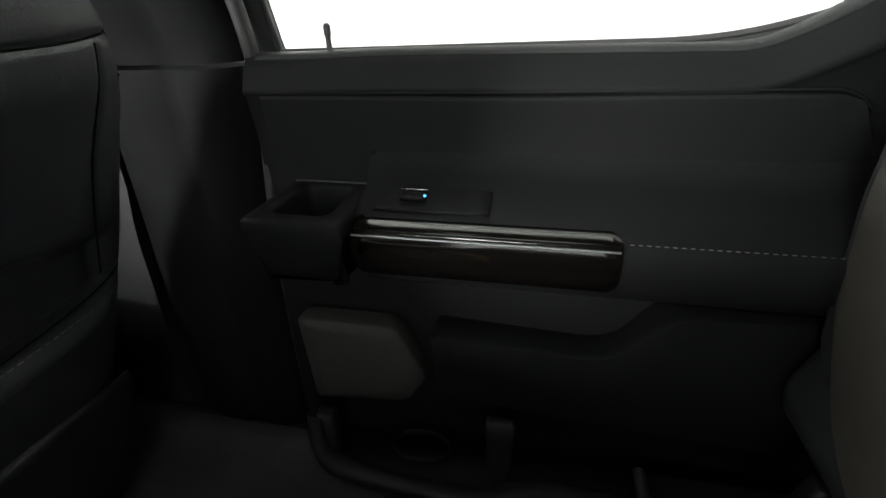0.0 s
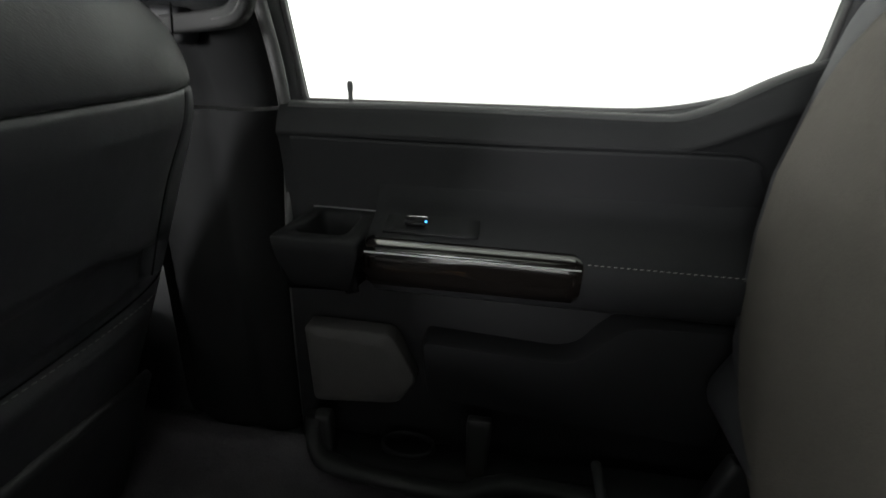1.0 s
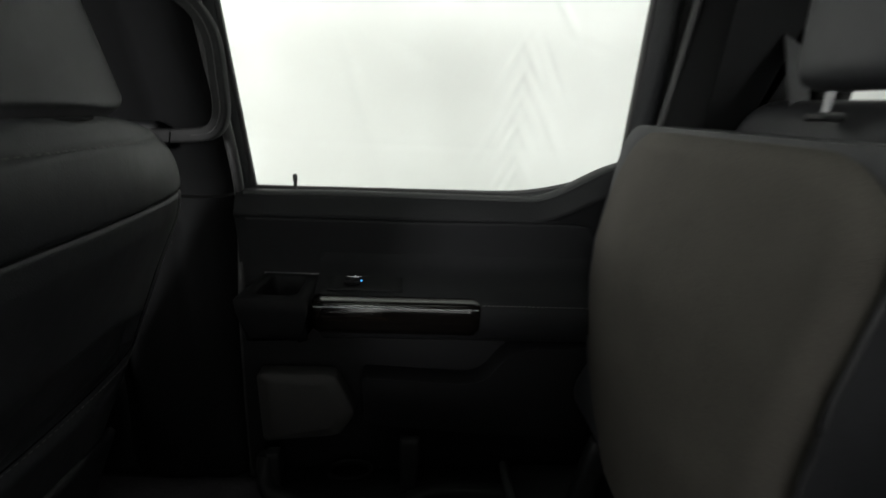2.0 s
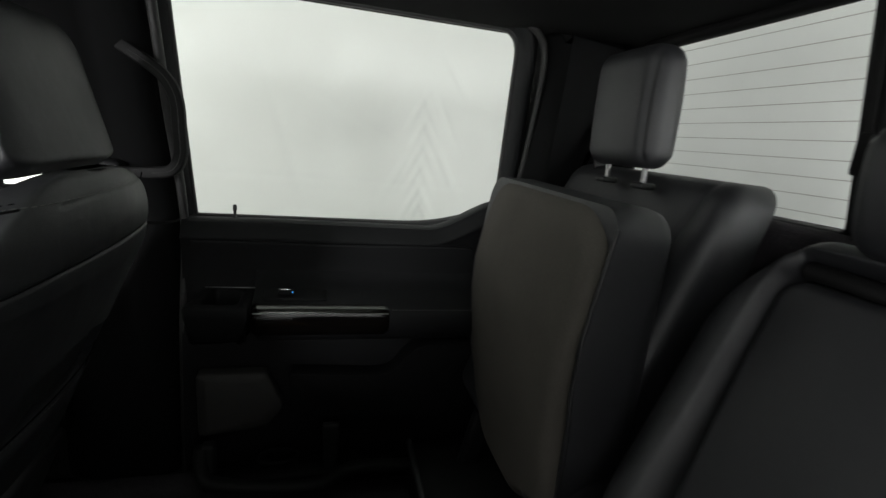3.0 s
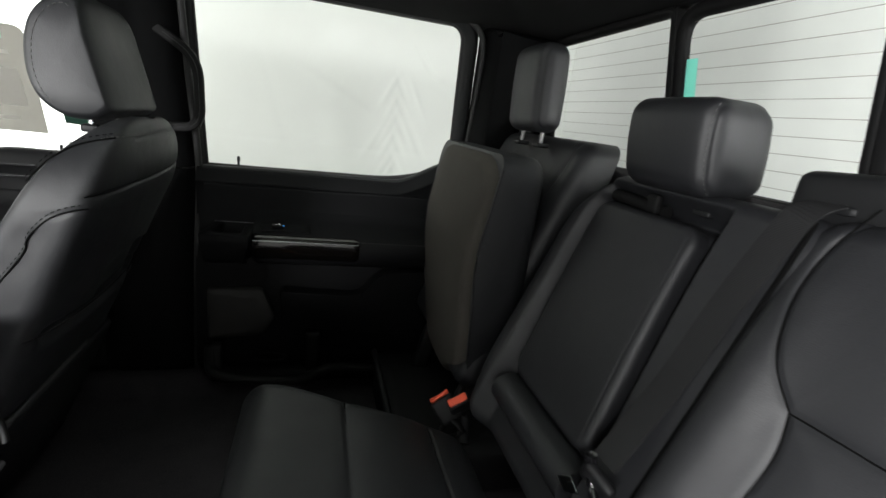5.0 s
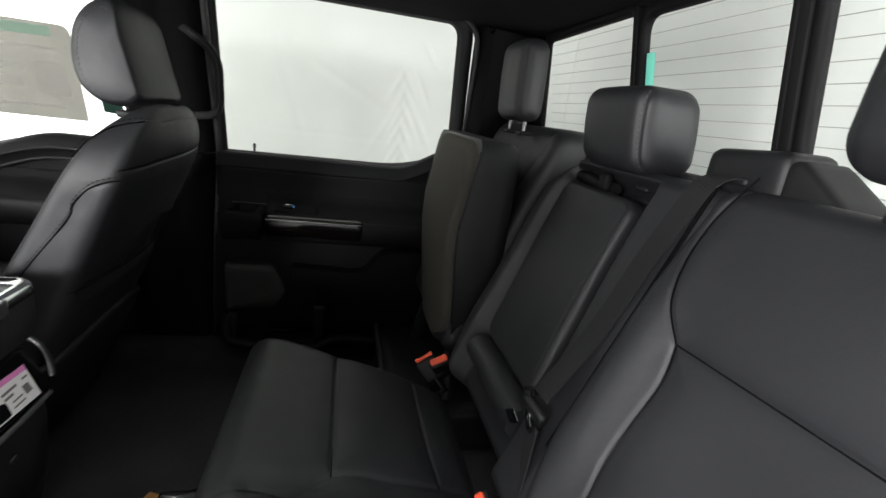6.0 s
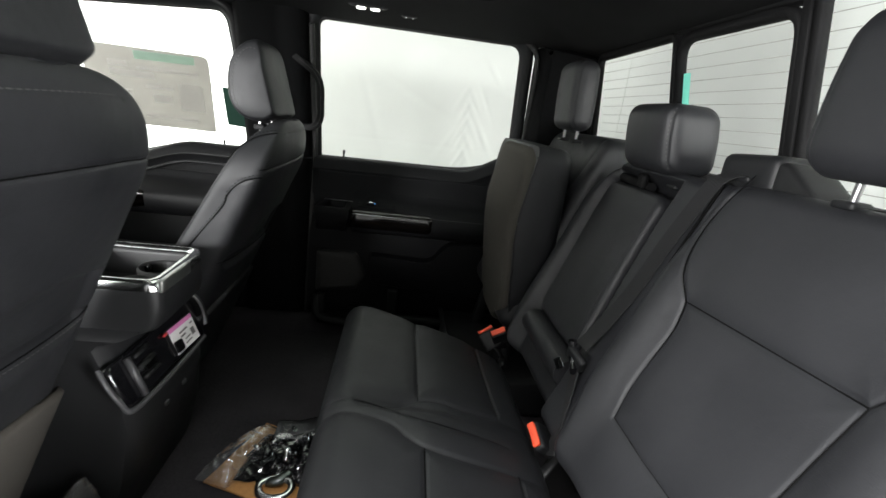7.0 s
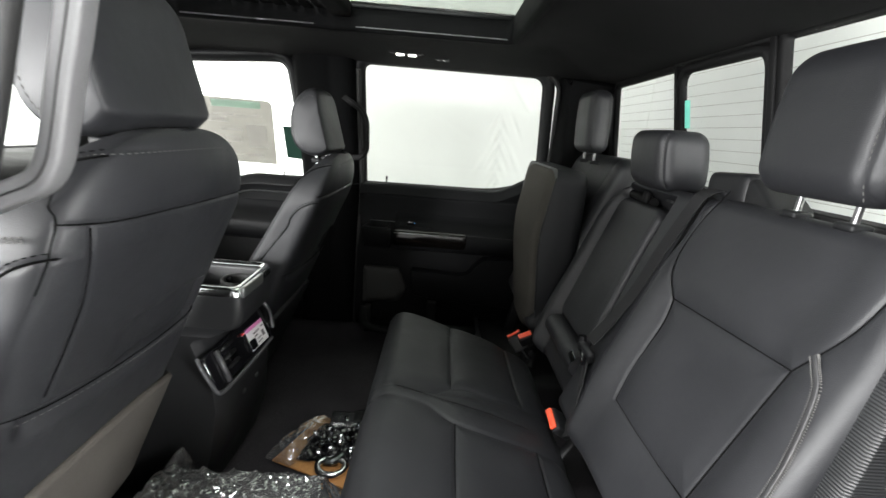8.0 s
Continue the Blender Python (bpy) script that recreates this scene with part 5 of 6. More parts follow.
fbelt = thing("corner_belt", 0.64, 0.70, 1.0, "black shoulder belt running behind the folded seat", "seat belt", "seat belts")
part("strap", shift(webbing([(0.66, 0.775, 1.10), (0.655, 0.745, 1.05), (0.645, 0.70, 0.98), (0.64, 0.68, 0.945)], 0.046, (0.9, 0.3, 0)), fbelt), WEBBING, fbelt, smooth=False)
part("guide_loop", shift(rounded(0.06, 0.02, 0.035, 0.008, cuts=4, at=(0.662, 0.778, 1.10)), fbelt), PLASTIC, fbelt)


# ---------------------------------------------------------------- front seats
def rear_x(z):
    return -0.342 - 0.43 * (0.755 - z) - 0.30 * max(0, z - 0.74) ** 1.2


def front_x(z):
    return -0.480 + 0.57 * (z - 0.746)


def front_headrest(parent, at, low=0.0):
    """A wedge-shaped headrest: flat sloping back, bulging front, sewn side panels."""
    prof = rounded_outline([(0.085, -0.086), (0.058, -0.104 - 0.4 * low), (0.004, -0.102 - low), (-0.036, -0.074 - low), (-0.055, -0.030 - 0.5 * low), (-0.057, 0.020), (-0.046, 0.064), (-0.020, 0.104), (0.016, 0.121), (0.036, 0.106), (0.046, 0.078)],
                           [0.008, 0.014, 0.04, 0.03, 0.03, 0.03, 0.03, 0.04, 0.03, 0.02, 0.02], 5)
    mx, mz = 0.014, -0.005
    wide = lambda b: 0.139 * (1 - 0.11 * smoothstep(-0.10, 0.16, b) - 0.10 * smoothstep(0.06, 0.125, b) - 0.04 * smoothstep(-0.06, -0.12, b))
    bulge = lambda a, b: 0.007 * max(0.0, 1 - (a / 0.075) ** 2) * max(0.0, 1 - (b / 0.115) ** 2)
    rows = []
    stations = list(np.linspace(-math.pi / 2, math.pi / 2, 71))
    for q in stations:
        e = math.sin(q)
        cut = 0.018 * (1 - math.sqrt(max(0.0, 1 - abs(e) ** 6)))
        row = []
        for a, b in prof:
            v = Vector((a - mx, b - mz))
            f = 1 - cut / v.length
            a2, b2 = mx + v.x * f, mz + v.y * f
            b2 += 0.005 * (1 - e * e) * smoothstep(-0.03, -0.10, b2)
            row.append((at[0] + a2 + 0.006 * (1 - e * e) * a2 / 0.09, at[1] + e * wide(b2) + (bulge(a2 - mx, b2) * e ** 9), at[2] + b2))
        rows.append(row)
    # flat side panels, drawn in towards their middle
    for end, s in ((rows[0], -1), (rows[-1], 1)):
        for f in (0.85, 0.65, 0.4, 0.02):
            row = []
            for p in end:
                b2 = mz + (p[2] - at[2] - mz) * f
                row.append((at[0] + mx + (p[0] - at[0] - mx) * f, at[1] + s * (wide(b2) + bulge((p[0] - at[0] - mx) * f, b2)), at[2] + b2))
            rows = [row] + rows if s < 0 else rows + [row]
    hr = part("headrest", shift(grid_mesh(rows, close_v=True, caps=True), parent), LEATHER, parent, "black leather headrest")
    for s in (-1, 1):
        side = []
        for a, b in prof[18:56]:
            a, b = mx + (a - mx) * 0.66, mz + (b - mz) * 0.78
            side.append((at[0] + a, at[1] + s * (wide(b) + bulge(a - mx, b) + 0.0006), at[2] + b))
        part("stitching", shift(stitches(side, 0.006, 0.0045, 0.0009), parent), THREAD, hr)
        c = (at[0] + 0.020, at[1] + s * 0.068, at[2] - 0.108)
        part("post", shift(sweep([(c[0] + 0.006, c[1], c[2] - 0.03), (c[0], c[1], c[2] + 0.02)], 0.0055, n=12), parent), CHROME, hr)
        part("collar", shift(rounded(0.032, 0.034, 0.016, 0.005, cuts=4, at=(c[0] + 0.004, c[1], c[2] - 0.016)), parent), PLASTIC, hr)
    return hr


def front_seat(cx, cy, cz, label, low, panel):
    """A front seat placed by its shift from the far seat; low brings the headrest down on it."""
    st = thing("front_seat", -0.6 + cx, cy, 0.0, label, "car seat", "front seats")
    Z0, Z1 = 0.20, 0.8985
    nz, na = 180, 220
    seams = [([(-0.225, 0.872), (-0.1, 0.869), (0.0, 0.868), (0.12, 0.860)], 0.003, 0.003),
             ([(-0.240, 0.786), (-0.168, 0.780), (-0.036, 0.779), (0.12, 0.775), (0.21, 0.769), (0.27, 0.764)], 0.003, 0.007),
             ([(-0.222, 0.872), (-0.232, 0.827), (-0.240, 0.787), (-0.247, 0.748), (-0.251, 0.66), (-0.254, 0.5)], 0.003, 0.006),
             ([(-0.210, 0.778), (-0.207, 0.748), (-0.197, 0.70), (-0.192, 0.660), (-0.194, 0.60), (-0.200, 0.53)], 0.003, 0.005),
             ([(-0.26, 0.518), (-0.18, 0.508), (-0.06, 0.503), (0.17, 0.496), (0.26, 0.490)], 0.004, 0.006)]
    outer = -1 if cy > 0 else 1
    seams = [([(a * outer, b) for a, b in line], wd, dp) for line, wd, dp in seams]
    side_seams = [([(-0.60, 0.46), (-0.528, 0.56), (-0.453, 0.660), (-0.441, 0.692), (-0.410, 0.727), (-0.375, 0.743), (-0.345, 0.746)], 0.004, 0.004),
                  ([(-0.445, 0.785), (-0.420, 0.820), (-0.390, 0.845), (-0.362, 0.857), (-0.334, 0.864)], 0.004, 0.004)]

    def shape(z):
        """Half width, and the rear and front faces at a height."""
        t = min(0.995, max(0.0, (z - 0.70) / 0.20))
        w = (0.258 - 0.010 * smoothstep(0.55, 0.30, z)) * (1 - t ** 2.5) ** 0.4
        cap = math.sqrt(1 - max(0.0, (z - 0.765) / (0.90 - 0.765)) ** 2.5) if z < 0.8999 else 0.0
        xr, xf = rear_x(z) - 0.022 * (1 - cap), front_x(z)
        xf = xr - (xr - xf) * (0.20 + 0.80 * cap)
        return w, (xr + xf) / 2, (xr - xf) / 2, 1 - cap

    rows = []
    for i in range(nz):
        f = i / (nz - 1)
        f = 0.6 * f + 0.4 * (1 - (1 - f) ** 3)
        z = Z0 + (Z1 - Z0) * f
        w, mid, half, top = shape(z)
        row = []
        for k in range(na):
            a = 2 * math.pi * k / na
            c, s = math.cos(a), math.sin(a)
            e = 2 / 6.5
            px = mid + half * math.copysign(abs(c) ** e, c)
            py = w * math.copysign(abs(s) ** e, s)
            if c > 0:
                px += 0.022 * (1 - (py / w) ** 2) * (1 - top)
                depth = 0.0
                for line, wd, dp in seams:
                    dist = min(seg_dist(py, z, p, q) for p, q in zip(line, line[1:]))
                    depth += 0.55 * dp * math.exp(-(dist / wd) ** 2) + 0.10 * dp * math.exp(-(dist / (4 * wd)) ** 2)
                rim = 0.512 + 0.098 * smoothstep(-0.08, 0.03, py) - 0.028 * smoothstep(0.05, 0.20, py)
                depth += 0.020 * smoothstep(rim + 0.006, rim - 0.012, z) * smoothstep(0.455, 0.49, z) * smoothstep(0.235, 0.20, abs(py))
                px -= depth * min(1, c * 2)
            else:
                px += 0.035 * (1 - (py / w) ** 2)
            if abs(s) > 0.6:
                depth = 0.0
                for line, wd, dp in side_seams:
                    dist = min(seg_dist(px, z, p, q) for p, q in zip(line, line[1:]))
                    depth += 0.5 * dp * math.exp(-(dist / wd) ** 2)
                py -= math.copysign(depth, py)
            n_ = 0.0015 * noise.noise((px * 8, py * 8, z * 8))
            row.append((px + cx + n_, py + cy, z + cz))
        rows.append(row)
    part("backrest", shift(grid_mesh(rows, close_v=True, caps=True), st), LEATHER, st)
    # sewn lines on the back and sides, near-black for the shade in their creases
    def on_back(py, z, out=0.0015):
        w, mid, half, top = shape(z)
        k = min(0.999, abs(py / w))
        return (mid + half * (1 - k ** 6.5) ** (1 / 6.5) + 0.022 * (1 - k * k) * (1 - top) + cx + out, py + cy, z + cz)

    def on_side(px, z, s):
        w, mid, half, top = shape(z)
        k = min(0.999, abs((px - mid) / half))
        return (px + cx, cy + s * w * (1 - k ** 6.5) ** (1 / 6.5), z + cz)

    def fine(line):
        return [(p.x, p.y) for p in smooth_path([(a, b, 0) for a, b in line], 8)]
    part("stitching", shift(stitches([on_back(v, 0.868 - 0.35 * max(0.0, abs(v) - 0.02) ** 2 * (1 if v > 0 else 0.3)) for v in np.linspace(-0.21, 0.10, 26)], 0.006, 0.0045, 0.0010), st), THREAD, st)
    for line, wd, dp in seams[1:]:
        pts = [on_back(a, b, 0.0004 - 0.55 * dp) for a, b in fine(line) if abs(a) < 0.25]
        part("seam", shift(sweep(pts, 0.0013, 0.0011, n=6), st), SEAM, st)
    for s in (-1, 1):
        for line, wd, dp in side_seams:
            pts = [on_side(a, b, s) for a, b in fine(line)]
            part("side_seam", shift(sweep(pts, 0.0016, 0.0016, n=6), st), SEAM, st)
            part("side_stitching", shift(stitches([(p[0], p[1] + 0.0006 * s, p[2] + 0.008) for p in pts], 0.006, 0.0045, 0.0009), st), SEAM, st)
    part("pocket_stitching", shift(stitches([on_back(v, 0.494 - 0.035 * v, 0.0005) for v in np.linspace(-0.23, 0.23, 30)], 0.006, 0.0045, 0.0010), st), THREAD, st)
    # stiff lower panel
    def lower(u, v, h):
        z = max(0.03 - cz, v - 0.015 + 0.06 * (1 - (u / 0.272) ** 2) * smoothstep(0.05, 0.25, v))
        return (rear_x(z) + 0.022 * (1 - (u / 0.272) ** 2) + h + cx - 0.002 - 0.022 * (max(0.0, abs(u) - 0.20) / 0.072) ** 2, u + cy, z + cz)
    part("lower_panel", shift(pad(lower, lambda v: -0.272, lambda v: 0.272, 0.05, 0.318, 0.014, R=0.01, rc=0.03, nu=30, nv=20), st), panel, st, "stiff lower back panel")
    # cushion, base and rails
    part("cushion", shift(rounded(0.44, 0.53, 0.17, 0.06, cuts=10, at=(-0.88 + cx, cy, 0.30 + cz)), st), LEATHER, st)
    part("base", shift(rounded(0.36, 0.46, 0.20 + cz, 0.03, cuts=5, at=(-0.90 + cx, cy, 0.13 + cz / 2)), st), PLASTIC, st)
    for s in (-1, 1):
        part("seat_rail", shift(rounded(0.40, 0.035, 0.03, 0.006, cuts=3, at=(-0.84 + cx, cy + 0.19 * s, 0.018)), st), PLASTIC, st)
    front_headrest(st, (-0.433 + cx, cy, 0.997 + cz - (0.005 if cy > 0 else 0.0)), low)
    return st


# passenger's panel in black vinyl, not felt: its shadow put in as colour
front_seat(0.0, 0.457, 0.0, "black leather front passenger seat with its headrest", 0.010, LEATHER_SIDE)
front_seat(-0.055, -0.500, 0.075, "black leather driver's seat seen from behind with sewn pocket", 0.022, FELT)

tag = thing("airbag_tag", -0.446, -0.7605, 0.843, "small sewn tag with the word AIRBAG on the seat side", "label")
cu = bpy.data.curves.new("word", "FONT")
cu.body, cu.size, cu.extrude = "AIRBAG", 0.012, 0.0004
tx = new("word", cu)
tx.data.materials.append(THREAD)
tx.parent = tag
tx.matrix_basis = pose(-0.028, 0, -0.004, 90, -4, 0)

# ---------------------------------------------------------------- console
con = thing("centre_console", -0.75, YC, 0.0, "black centre console with chrome cup holder frame and rear vents", "console")
SIDE = [(-0.505, 0.447), (-0.540, 0.440), (-0.545, 0.432), (-0.492, 0.308), (-0.486, 0.25), (-0.500, 0.12), (-0.53, 0.004),
        (-1.30, 0.004), (-1.30, 0.46), (-0.95, 0.50), (-0.80, 0.530), (-0.765, 0.525), (-0.755, 0.447)]


def con_half(z):
    return 0.150 + 0.030 * smoothstep(0.46, 0.42, z) + 0.02 * smoothstep(0.25, 0.0, z)


rows = []
for s in np.linspace(-1, 1, 21):
    e = abs(s) ** 8
    row = []
    for x, z in SIDE:
        k = 0.020 * e
        row.append((x - (k if x > -0.7 else 0), YC + s * con_half(z), z - (k if z > 0.5 else 0)))
    rows.append(row)
part("body", shift(grid_mesh(rows, close_v=True, caps=True), con), CONSOLE, con)
# chrome frame of the cup holders
oo = rounded_outline([(-0.471, -0.128), (-0.478, 0.120), (-0.74, 0.120), (-0.74, -0.128)], [0.028, 0.028, 0.02, 0.02])
skirt = offset_outline(oo, 0.003)
rows = [[(a + 0.006 * smoothstep(-0.60, -0.50, a), b, 0.540) for a, b in skirt], [(a + 0.002, b, 0.556) for a, b in skirt], [(a, b, 0.5635) for a, b in inset(oo, 0.004)], [(a, b, 0.5645) for a, b in inset(oo, 0.011)],
        [(a, b, 0.560) for a, b in inset(oo, 0.017)], [(a, b, 0.555) for a, b in inset(oo, 0.020)]]
part("chrome_frame", shift(grid_mesh(rows, close_v=True), con), CHROME, con, "bright chrome frame")
rear_k = lambda a: smoothstep(-0.60, -0.50, a)
well = inset(oo, 0.0195)
rows = [[(a + g * rear_k(a), b, z) for a, b in oo] for g, z in ((-0.030, 0.438), (-0.010, 0.446), (0.004, 0.460), (0.008, 0.495), (0.007, 0.530), (0.001, 0.548))]
rows += [[(a, b, 0.553) for a, b in inset(oo, 0.010)], [(a, b, 0.553) for a, b in well], [(a, b, 0.540) for a, b in inset(well, 0.002)], [(a, b, 0.486) for a, b in inset(well, 0.010)]]
part("holder_box", shift(grid_mesh(rows, close_v=True, caps=True), con), CONSOLE, con)
for y in (-0.059, 0.051):
    cup = part("cup_holder", shift(lathe([(0.040, 0.489), (0.042, 0.522), (0.0435, 0.529), (0.047, 0.530), (0.0495, 0.525), (0.0495, 0.486)], 36, at=(-0.548, y, 0)), con), SEAL, con, "dark open cup well")
    for k in range(3):
        a = 0.6 + 2.09 * k
        part("grip_finger", shift(rounded(0.014, 0.020, 0.022, 0.005, cuts=3, at=(-0.548 + 0.040 * math.cos(a), y + 0.040 * math.sin(a), 0.515)), con), PIANO, cup)
part("hinge_plate", shift(rounded(0.011, 0.135, 0.030, 0.004, cuts=4, at=(-0.4655, -0.052, 0.5495)), con), PALE_METAL, con, "pale metal hinge plate")


def pn(a, b, c):
    """Rear panel plane of the console: a across, b up the slope, c outwards."""
    d = Vector((-0.40, 0, 0.9165))
    n = Vector((0.9165, 0, 0.40))
    p = Vector((-0.4875, YC, 0.308)) + d * b + n * c
    return (p.x, p.y + a, p.z)


fo = rounded_outline([(-0.200, 0.012), (0.165, 0.0), (0.165, 0.105), (-0.200, 0.108)], [0.02] * 4)
rows = [[pn(a, b, -0.004) for a, b in fo], [pn(a, b, 0.006) for a, b in fo], [pn(a, b, 0.008) for a, b in offset_outline(fo, -0.004)]]
part("rear_panel", shift(grid_mesh(rows, close_v=True, caps=True), con), PIANO, con, "piano black rear panel")
uu = smooth_path([pn(-0.216, 0.118, 0.006), pn(-0.222, 0.085, 0.010), pn(-0.217, 0.040, 0.012), pn(-0.200, 0.008, 0.012), pn(-0.10, -0.002, 0.010), pn(0.05, -0.006, 0.008), pn(0.15, -0.004, 0.010)], 8)
part("bright_edge", shift(sweep(uu, 0.006, 0.004, n=10, up=(0.9165, 0, 0.40)), con), TRIM_GREY, con, "dull grey edge trim")
ha = smooth_path([pn(0.168, 0.130, 0.012), pn(0.176, 0.095, 0.024), pn(0.180, 0.06, 0.022), pn(0.176, 0.02, 0.012)], 8)
part("side_grip", shift(sweep(ha, 0.007, 0.005, n=10), con), SATIN, con, "satin metal grip bar")
for k in range(3):
    part("vent_slat", shift(joined(prism([(-0.125, 0.035 + k * 0.026), (-0.065, 0.035 + k * 0.026), (-0.065, 0.043 + k * 0.026), (-0.125, 0.043 + k * 0.026)], 0.010, lambda a, b, c: pn(a, b, 0.007 + c))), con), PLASTIC, con)
part("vent_wheel", shift(joined(prism(rounded_outline([(-0.122, 0.052), (-0.084, 0.052), (-0.084, 0.064), (-0.122, 0.064)], [0.003] * 4, 3), 0.018, lambda a, b, c: pn(a, b, 0.007 + c))), con), CHROME, con)
part("vent_divider", shift(joined(prism([(-0.152, 0.01), (-0.141, 0.01), (-0.139, 0.100), (-0.150, 0.100)], 0.012, lambda a, b, c: pn(a, b, 0.006 + c))), con), TRIM_GREY, con)
for a in (-0.055, 0.035):
    part("step_light", shift(rounded(0.006, 0.018, 0.012, 0.003, cuts=3, at=(-0.484, YC + a, 0.238)), con), SATIN, con)
lab = thing("shipping_tag", -0.46, 0.02, 0.36, "white and pink paper tag with print on the console", "label")
lt = lambda a, b, c: tuple(Vector(pn(0.068 + (a - 0.055) * 0.82, 0.047 + (b - 0.068) * 0.82, 0.0125 + c)))
part("paper", shift(prism([(-0.018, 0.030), (0.125, 0.022), (0.130, 0.105), (-0.012, 0.112)], 0.0008, lt), lab), PAPER_WHITE, lab, smooth=False)
part("pink_band", shift(prism([(-0.014, 0.099), (0.128, 0.092), (0.130, 0.105), (-0.012, 0.112)], 0.0006, lambda a, b, c: lt(a, b, 0.001 + c)), lab), PINK, lab, smooth=False)
part("print", shift(bars([(0.03, 0.076, 0.05, 0.006), (0.03, 0.064, 0.03, 0.006), (0.045, 0.05, 0.035, 0.004), (0.088, 0.045, 0.022, 0.022), (0.04, 0.038, 0.04, 0.004), (0.10, 0.078, 0.02, 0.005)], lambda a, b, c: lt(a, b, 0.0016 + c)), lab), INK, lab, smooth=False)
part("dark_tab", shift(prism(rounded_outline([(-0.02, 0.035), (0.022, 0.033), (0.026, 0.066), (-0.016, 0.072)], [0.008] * 4), 0.004, lambda a, b, c: lt(a, b, 0.0014 + c)), lab), PIANO, lab)
part("red_tab", shift(rounded(0.006, 0.014, 0.008, 0.002, cuts=2, at=pn(-0.002, 0.080, 0.014)), lab), material("red_plastic", (0.5, 0.03, 0.04), 0.5), lab)

# ---------------------------------------------------------------- window stickers
stk = thing("window_sticker", -0.9, 0.86, 0.92, "large printed paper sticker with a green band on the front window", "sticker")
ws = lambda a, b, c: (a, glass_y(b) - 0.004 - c, b)
part("paper", shift(prism(rounded_outline([(-1.205, 0.787), (-0.741, 0.789), (-0.732, 1.068), (-1.180, 1.071)], [0.004, 0.006, 0.028, 0.004]), 0.0005, ws), stk), PAPER, stk, smooth=False)
part("green_band", shift(prism([(-1.0, 1.030), (-0.785, 1.032), (-0.784, 1.060), (-1.0, 1.060)], 0.0004, lambda a, b, c: ws(a, b, 0.001 + c)), stk), PAPER_GREEN, stk, smooth=False)
part("print", shift(bars([(-1.10, 0.965, 0.16, 0.025), (-1.12, 0.86, 0.09, 0.06), (-0.98, 0.93, 0.10, 0.012), (-0.86, 0.86, 0.09, 0.10), (-1.0, 0.82, 0.2, 0.012), (-0.96, 0.88, 0.07, 0.03), (-1.10, 1.0, 0.07, 0.02), (-1.0, 0.995, 0.22, 0.010)], lambda a, b, c: ws(a, b, 0.001 + c)), stk), PAPER_GREY, stk, smooth=False)
st2 = thing("green_sticker", -0.65, 0.88, 0.83, "small dark green sticker on the front window", "sticker")
part("paper", shift(prism([(-0.690, 0.826), (-0.618, 0.822), (-0.625, 0.965), (-0.695, 0.968)], 0.0005, ws), st2), PAPER_DARK_GREEN, st2, smooth=False)

# ---------------------------------------------------------------- ceiling fittings
lamp = thing("reading_lamp", -0.136, 0.628, 1.277, "pair of lit reading lamps in the headliner", "lamp")
part("bezel", rounded(0.13, 0.055, 0.016, 0.007, cuts=5, at=(0, 0, 0.004)), PLASTIC, lamp)
for dx in (-0.024, 0.022):
    part("lens", rounded(0.030, 0.020, 0.008, 0.004, cuts=4, at=(dx, -0.003, -0.005)), LED, lamp, "lit white lens")
hook = thing("coat_hook", 0.0, 0.655, 1.268, "small black folding coat hook", "hook")
part("base", rounded(0.055, 0.03, 0.014, 0.005, cuts=4, at=(0, 0, 0.006)), PLASTIC, hook)
for dx in (-0.012, 0.012):
    part("pin", rounded(0.006, 0.006, 0.006, 0.002, cuts=3, at=(dx, -0.012, -0.003)), CHROME, hook)

# ---------------------------------------------------------------- loose things on the floor
cardb = thing("cardboard_sheet", -0.25, -0.05, 0.012, "flat brown cardboard sheet on the carpet", "cardboard")
cu_, cvv = Vector((0.931, -0.365, 0)), Vector((0.365, 0.931, 0))
c0 = Vector((-0.405, -0.085, 0.012))
rows = []
for i in range(14):
    row = []
    for j in range(12):
        p = c0 + cu_ * (0.36 * i / 13) + cvv * (0.25 * j / 11)
        row.append((p.x, p.y, p.z + 0.004 * noise.noise((i * 0.3, j * 0.3, 2))))
    rows.append(row)
cb = part("sheet", shift(grid_mesh(rows), cardb), CARD, cardb, smooth=False)
cb.modifiers.new("thickness", "SOLIDIFY").thickness = 0.005


def crumpled(nx, ny, place, amp, seed, sharp=1.0):
    """A crumpled film: facets of ridged noise over a sheet laid by place(s, t)."""
    rows = []
    for i in range(nx):
        row = []
        for j in range(ny):
            s, t = i / (nx - 1), j / (ny - 1)
            p = Vector(place(s, t))
            q = p * 14
            r1 = 1 - abs(noise.noise((q.x, q.y, q.z + seed))) * 2
            r2 = 1 - abs(noise.noise((q.x * 2.7 + 5, q.y * 2.7, q.z * 2.7 + seed))) * 2
            e = min(1, 6 * min(s, 1 - s, t, 1 - t) + 0.3)
            p.z += amp * e * (0.7 * r1 + 0.35 * r2 * sharp)
            p.x += amp * 0.4 * noise.noise((q.y, q.z, q.x + seed))
            p.y += amp * 0.4 * noise.noise((q.z + 9, q.x, q.y + seed))
            row.append(p)
        rows.append(row)
    return grid_mesh(rows)


# hitch parts on the cardboard
def hardware(name, x, y, z, lbl):
    return thing(name, x, y, z, lbl, "hardware", "loose hardware")


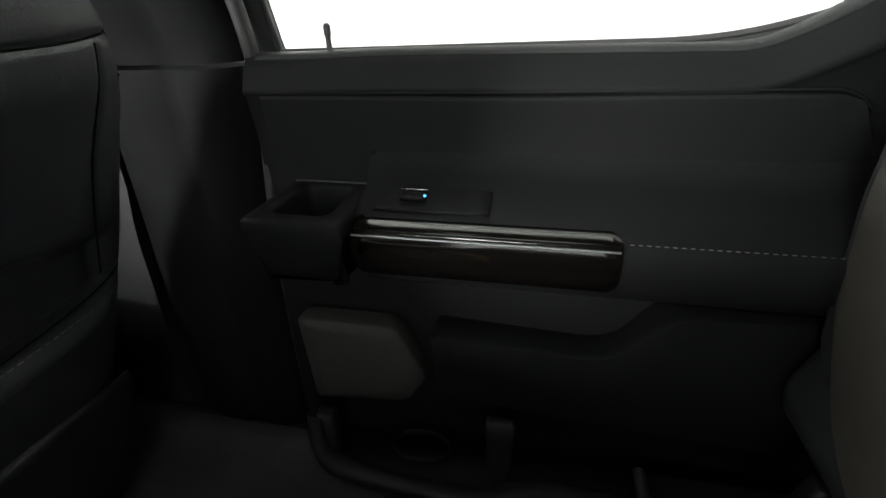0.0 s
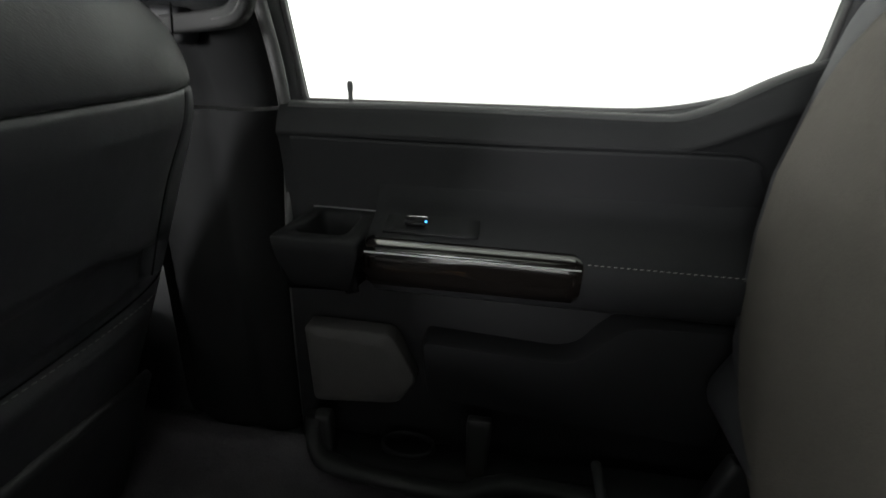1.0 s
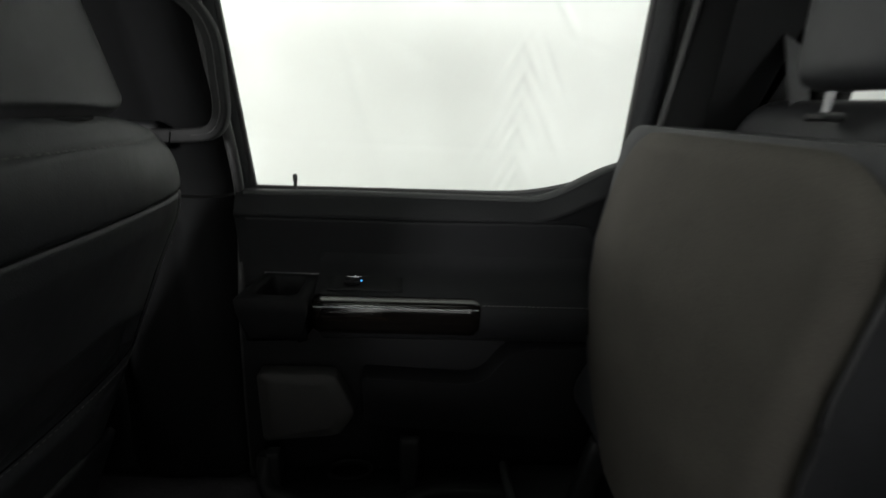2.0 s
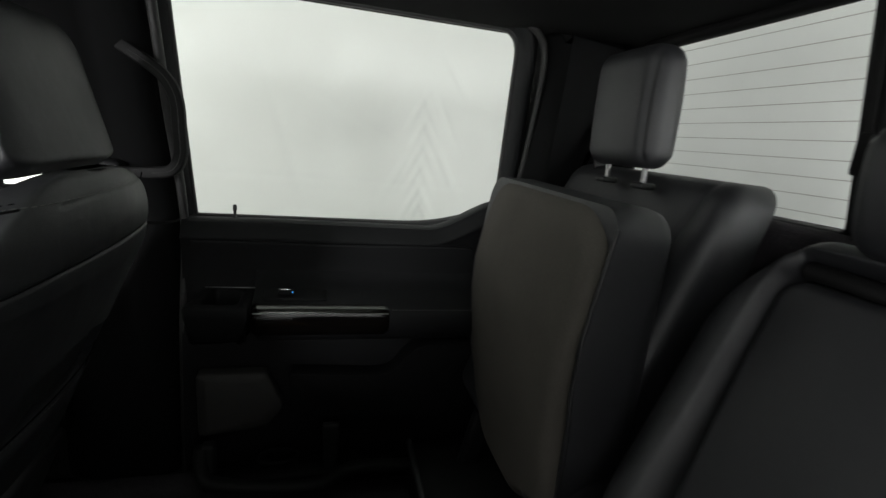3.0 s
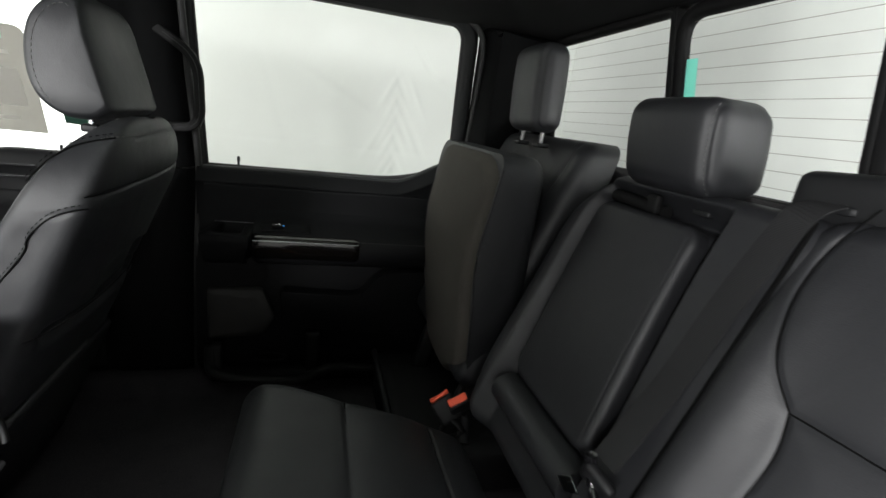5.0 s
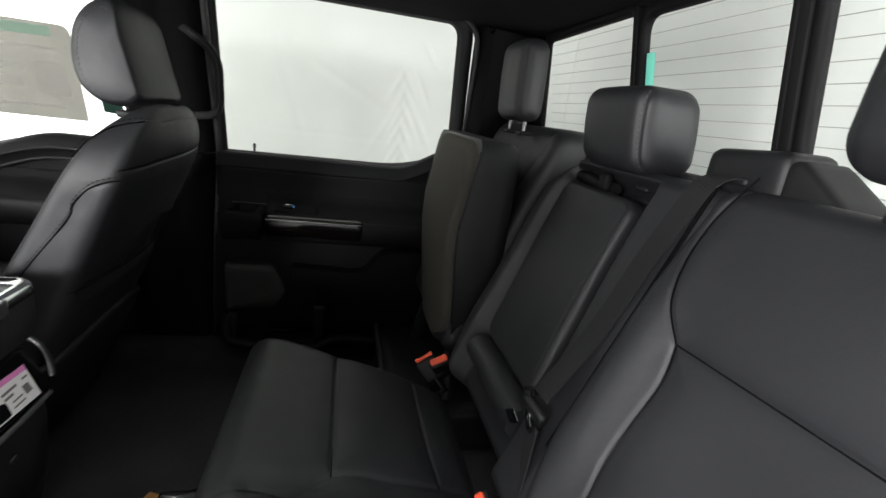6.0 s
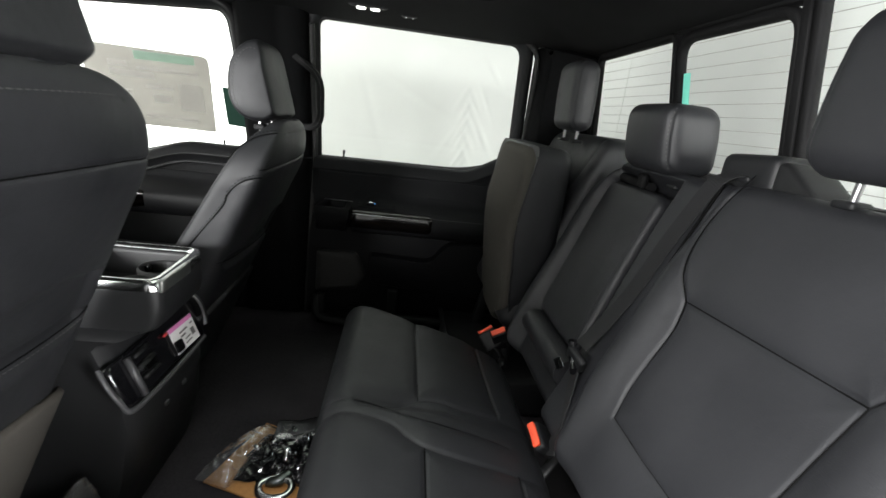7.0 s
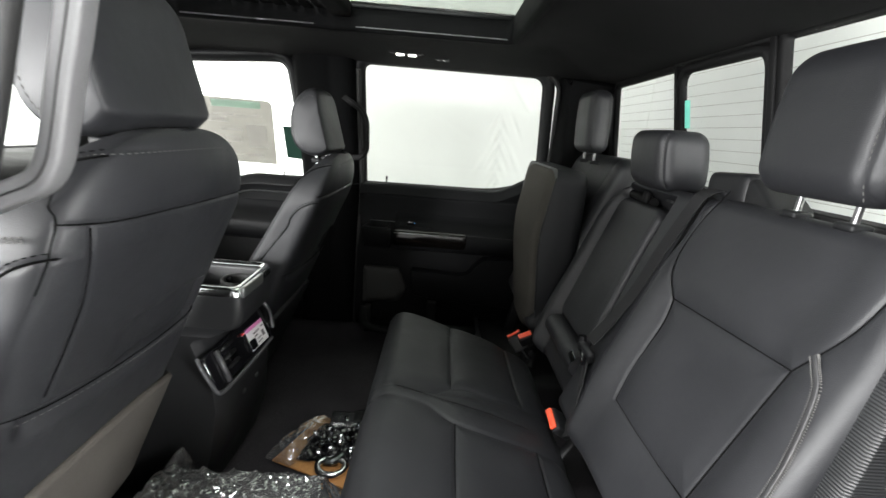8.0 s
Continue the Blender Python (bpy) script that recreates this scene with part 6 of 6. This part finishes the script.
hk = hardware("tow_hook", -0.235, -0.045, 0.03, "dark steel tow hook lying on the cardboard")
hp = smooth_path([(-0.27, -0.09, 0.035), (-0.22, -0.10, 0.04), (-0.185, -0.06, 0.05), (-0.20, -0.02, 0.05), (-0.25, -0.01, 0.045), (-0.285, -0.03, 0.035)], 8)
part("hook", shift(sweep(hp, 0.014, 0.012, n=12), hk), STEEL, hk)
part("eye", shift(sweep([(-0.222 + 0.040 * math.cos(a), -0.120 + 0.026 * math.sin(a), 0.034 + 0.006 * math.sin(a)) for a in np.linspace(0, 2 * math.pi, 32, endpoint=False)], 0.010, 0.011, n=10, closed=True), hk), CHROME, hk, "bright plated ring")
br = hardware("steel_bracket", -0.18, 0.01, 0.03, "bent plated steel bracket with bolts")
part("plate", shift(rounded(0.12, 0.055, 0.012, 0.004, cuts=5, at=(-0.20, 0.035, 0.084), deform=lambda x, y, z: Vector((x, y, z + 0.35 * max(0, x) + 0.3 * y))), br), CHROME, br)
part("web", shift(rounded(0.012, 0.06, 0.055, 0.004, cuts=4, at=(-0.225, 0.015, 0.04)), br), STEEL, br)
for x, y in ((-0.165, 0.005), (-0.21, 0.035)):
    part("bolt", shift(lathe([(0.0, 0.076), (0.011, 0.076), (0.011, 0.086), (0.006, 0.088), (0.006, 0.096), (0.0, 0.096)], 6, at=(x, y, 0)), br), STEEL, br)
pin = hardware("hitch_pin", -0.22, 0.06, 0.03, "chromed hitch pin with a bent handle")
part("pin", shift(sweep(smooth_path([(-0.26, 0.045, 0.035), (-0.19, 0.08, 0.05), (-0.16, 0.09, 0.07), (-0.145, 0.07, 0.09)], 6), 0.008, n=10), pin), CHROME, pin)
for k in range(10):
    a = random.uniform(0, 6.28)
    bl = hardware("loose_bolt", -0.26 + random.uniform(-0.06, 0.09), -0.04 + random.uniform(-0.05, 0.09), 0.058 + random.uniform(0, 0.022), "plated hexagon bolt among the steel parts")
    b = lathe([(0.0, 0.0), (0.013, 0.0), (0.013, 0.009), (0.007, 0.010), (0.007, 0.036), (0.0, 0.036)], 6)
    bmesh.ops.transform(b, matrix=pose(0, 0, 0, random.uniform(40, 120), 0, math.degrees(a)), verts=b.verts)
    part("bolt_body", b, CHROME if k % 2 else STEEL, bl)
sack = thing("black_plastic_sack", -0.26, -0.03, 0.02, "shiny black plastic sack torn open round steel parts", "plastic bag", "plastic bags")


def sack_place(s, t):
    p = Vector((-0.335, -0.085, 0.022)) + Vector((0.22, -0.02, 0)) * s + Vector((0.03, 0.16, 0)) * t
    p.z += 0.040 * math.sin(math.pi * s) ** 0.6 * math.sin(math.pi * t) ** 0.6
    return p


part("film", shift(crumpled(60, 50, sack_place, 0.020, 2.0), sack), PIANO, sack, smooth=False)
bag1 = thing("small_plastic_bag", -0.36, 0.02, 0.02, "crumpled clear plastic bag over the cardboard", "plastic bag", "plastic bags")


def bag1_place(s, t):
    p = Vector((-0.43, -0.085, 0.02)) + Vector((0.115, 0.20, 0)) * s + Vector((0.085, -0.030, 0)) * t
    p.z += (0.035 + 0.03 * s) * math.sin(math.pi * s) ** 0.5 * math.sin(math.pi * t) ** 0.6
    return p


part("film", shift(crumpled(60, 34, bag1_place, 0.016, 4.0), bag1), FILM_THIN, bag1, smooth=False)
bag2 = thing("large_plastic_bag", -0.45, -0.35, 0.02, "large crumpled clear plastic bag round black floor mats", "plastic bag", "plastic bags")


def bag2_place(s, t):
    p = Vector((-0.69, -0.72, 0.02)) + Vector((0.54, 0.0, 0)) * s + Vector((0.03, 0.485, 0)) * t
    edge = min(1, 7 * s) * min(1, 7 * (1 - s)) * min(1, 9 * (1 - t))
    p.z += 0.115 * edge ** 0.5
    return p


part("film", shift(crumpled(130, 110, bag2_place, 0.022, 9.0), bag2), FILM, bag2, smooth=False)


def tip_place(s, t):
    # film gathered up into a standing point
    a = 2 * math.pi * s
    k = (0.040 + 0.012 * math.sin(3 * a + 1) + 0.006 * math.sin(5 * a)) * (1 - t) ** 0.9 + 0.003
    return Vector((-0.600 + k * math.cos(a) * 0.8 + 0.020 * t, -0.240 + k * math.sin(a), 0.080 + 0.082 * t))


part("gathered_tip", shift(crumpled(50, 26, tip_place, 0.014, 6.0), bag2), FILM_THIN, bag2, "film gathered up into a point", smooth=False)
mats = thing("floor_mats", -0.42, -0.42, 0.02, "stack of black rubber floor mats inside a plastic bag", "floor mat")
part("mat_stack", shift(rounded(0.44, 0.36, 0.085, 0.02, cuts=14, at=(-0.42, -0.48, 0.050), deform=lambda x, y, z: Vector((x, y, z + 0.012 * noise.noise((x * 9, y * 9, 1))))), mats), SEAL, mats)
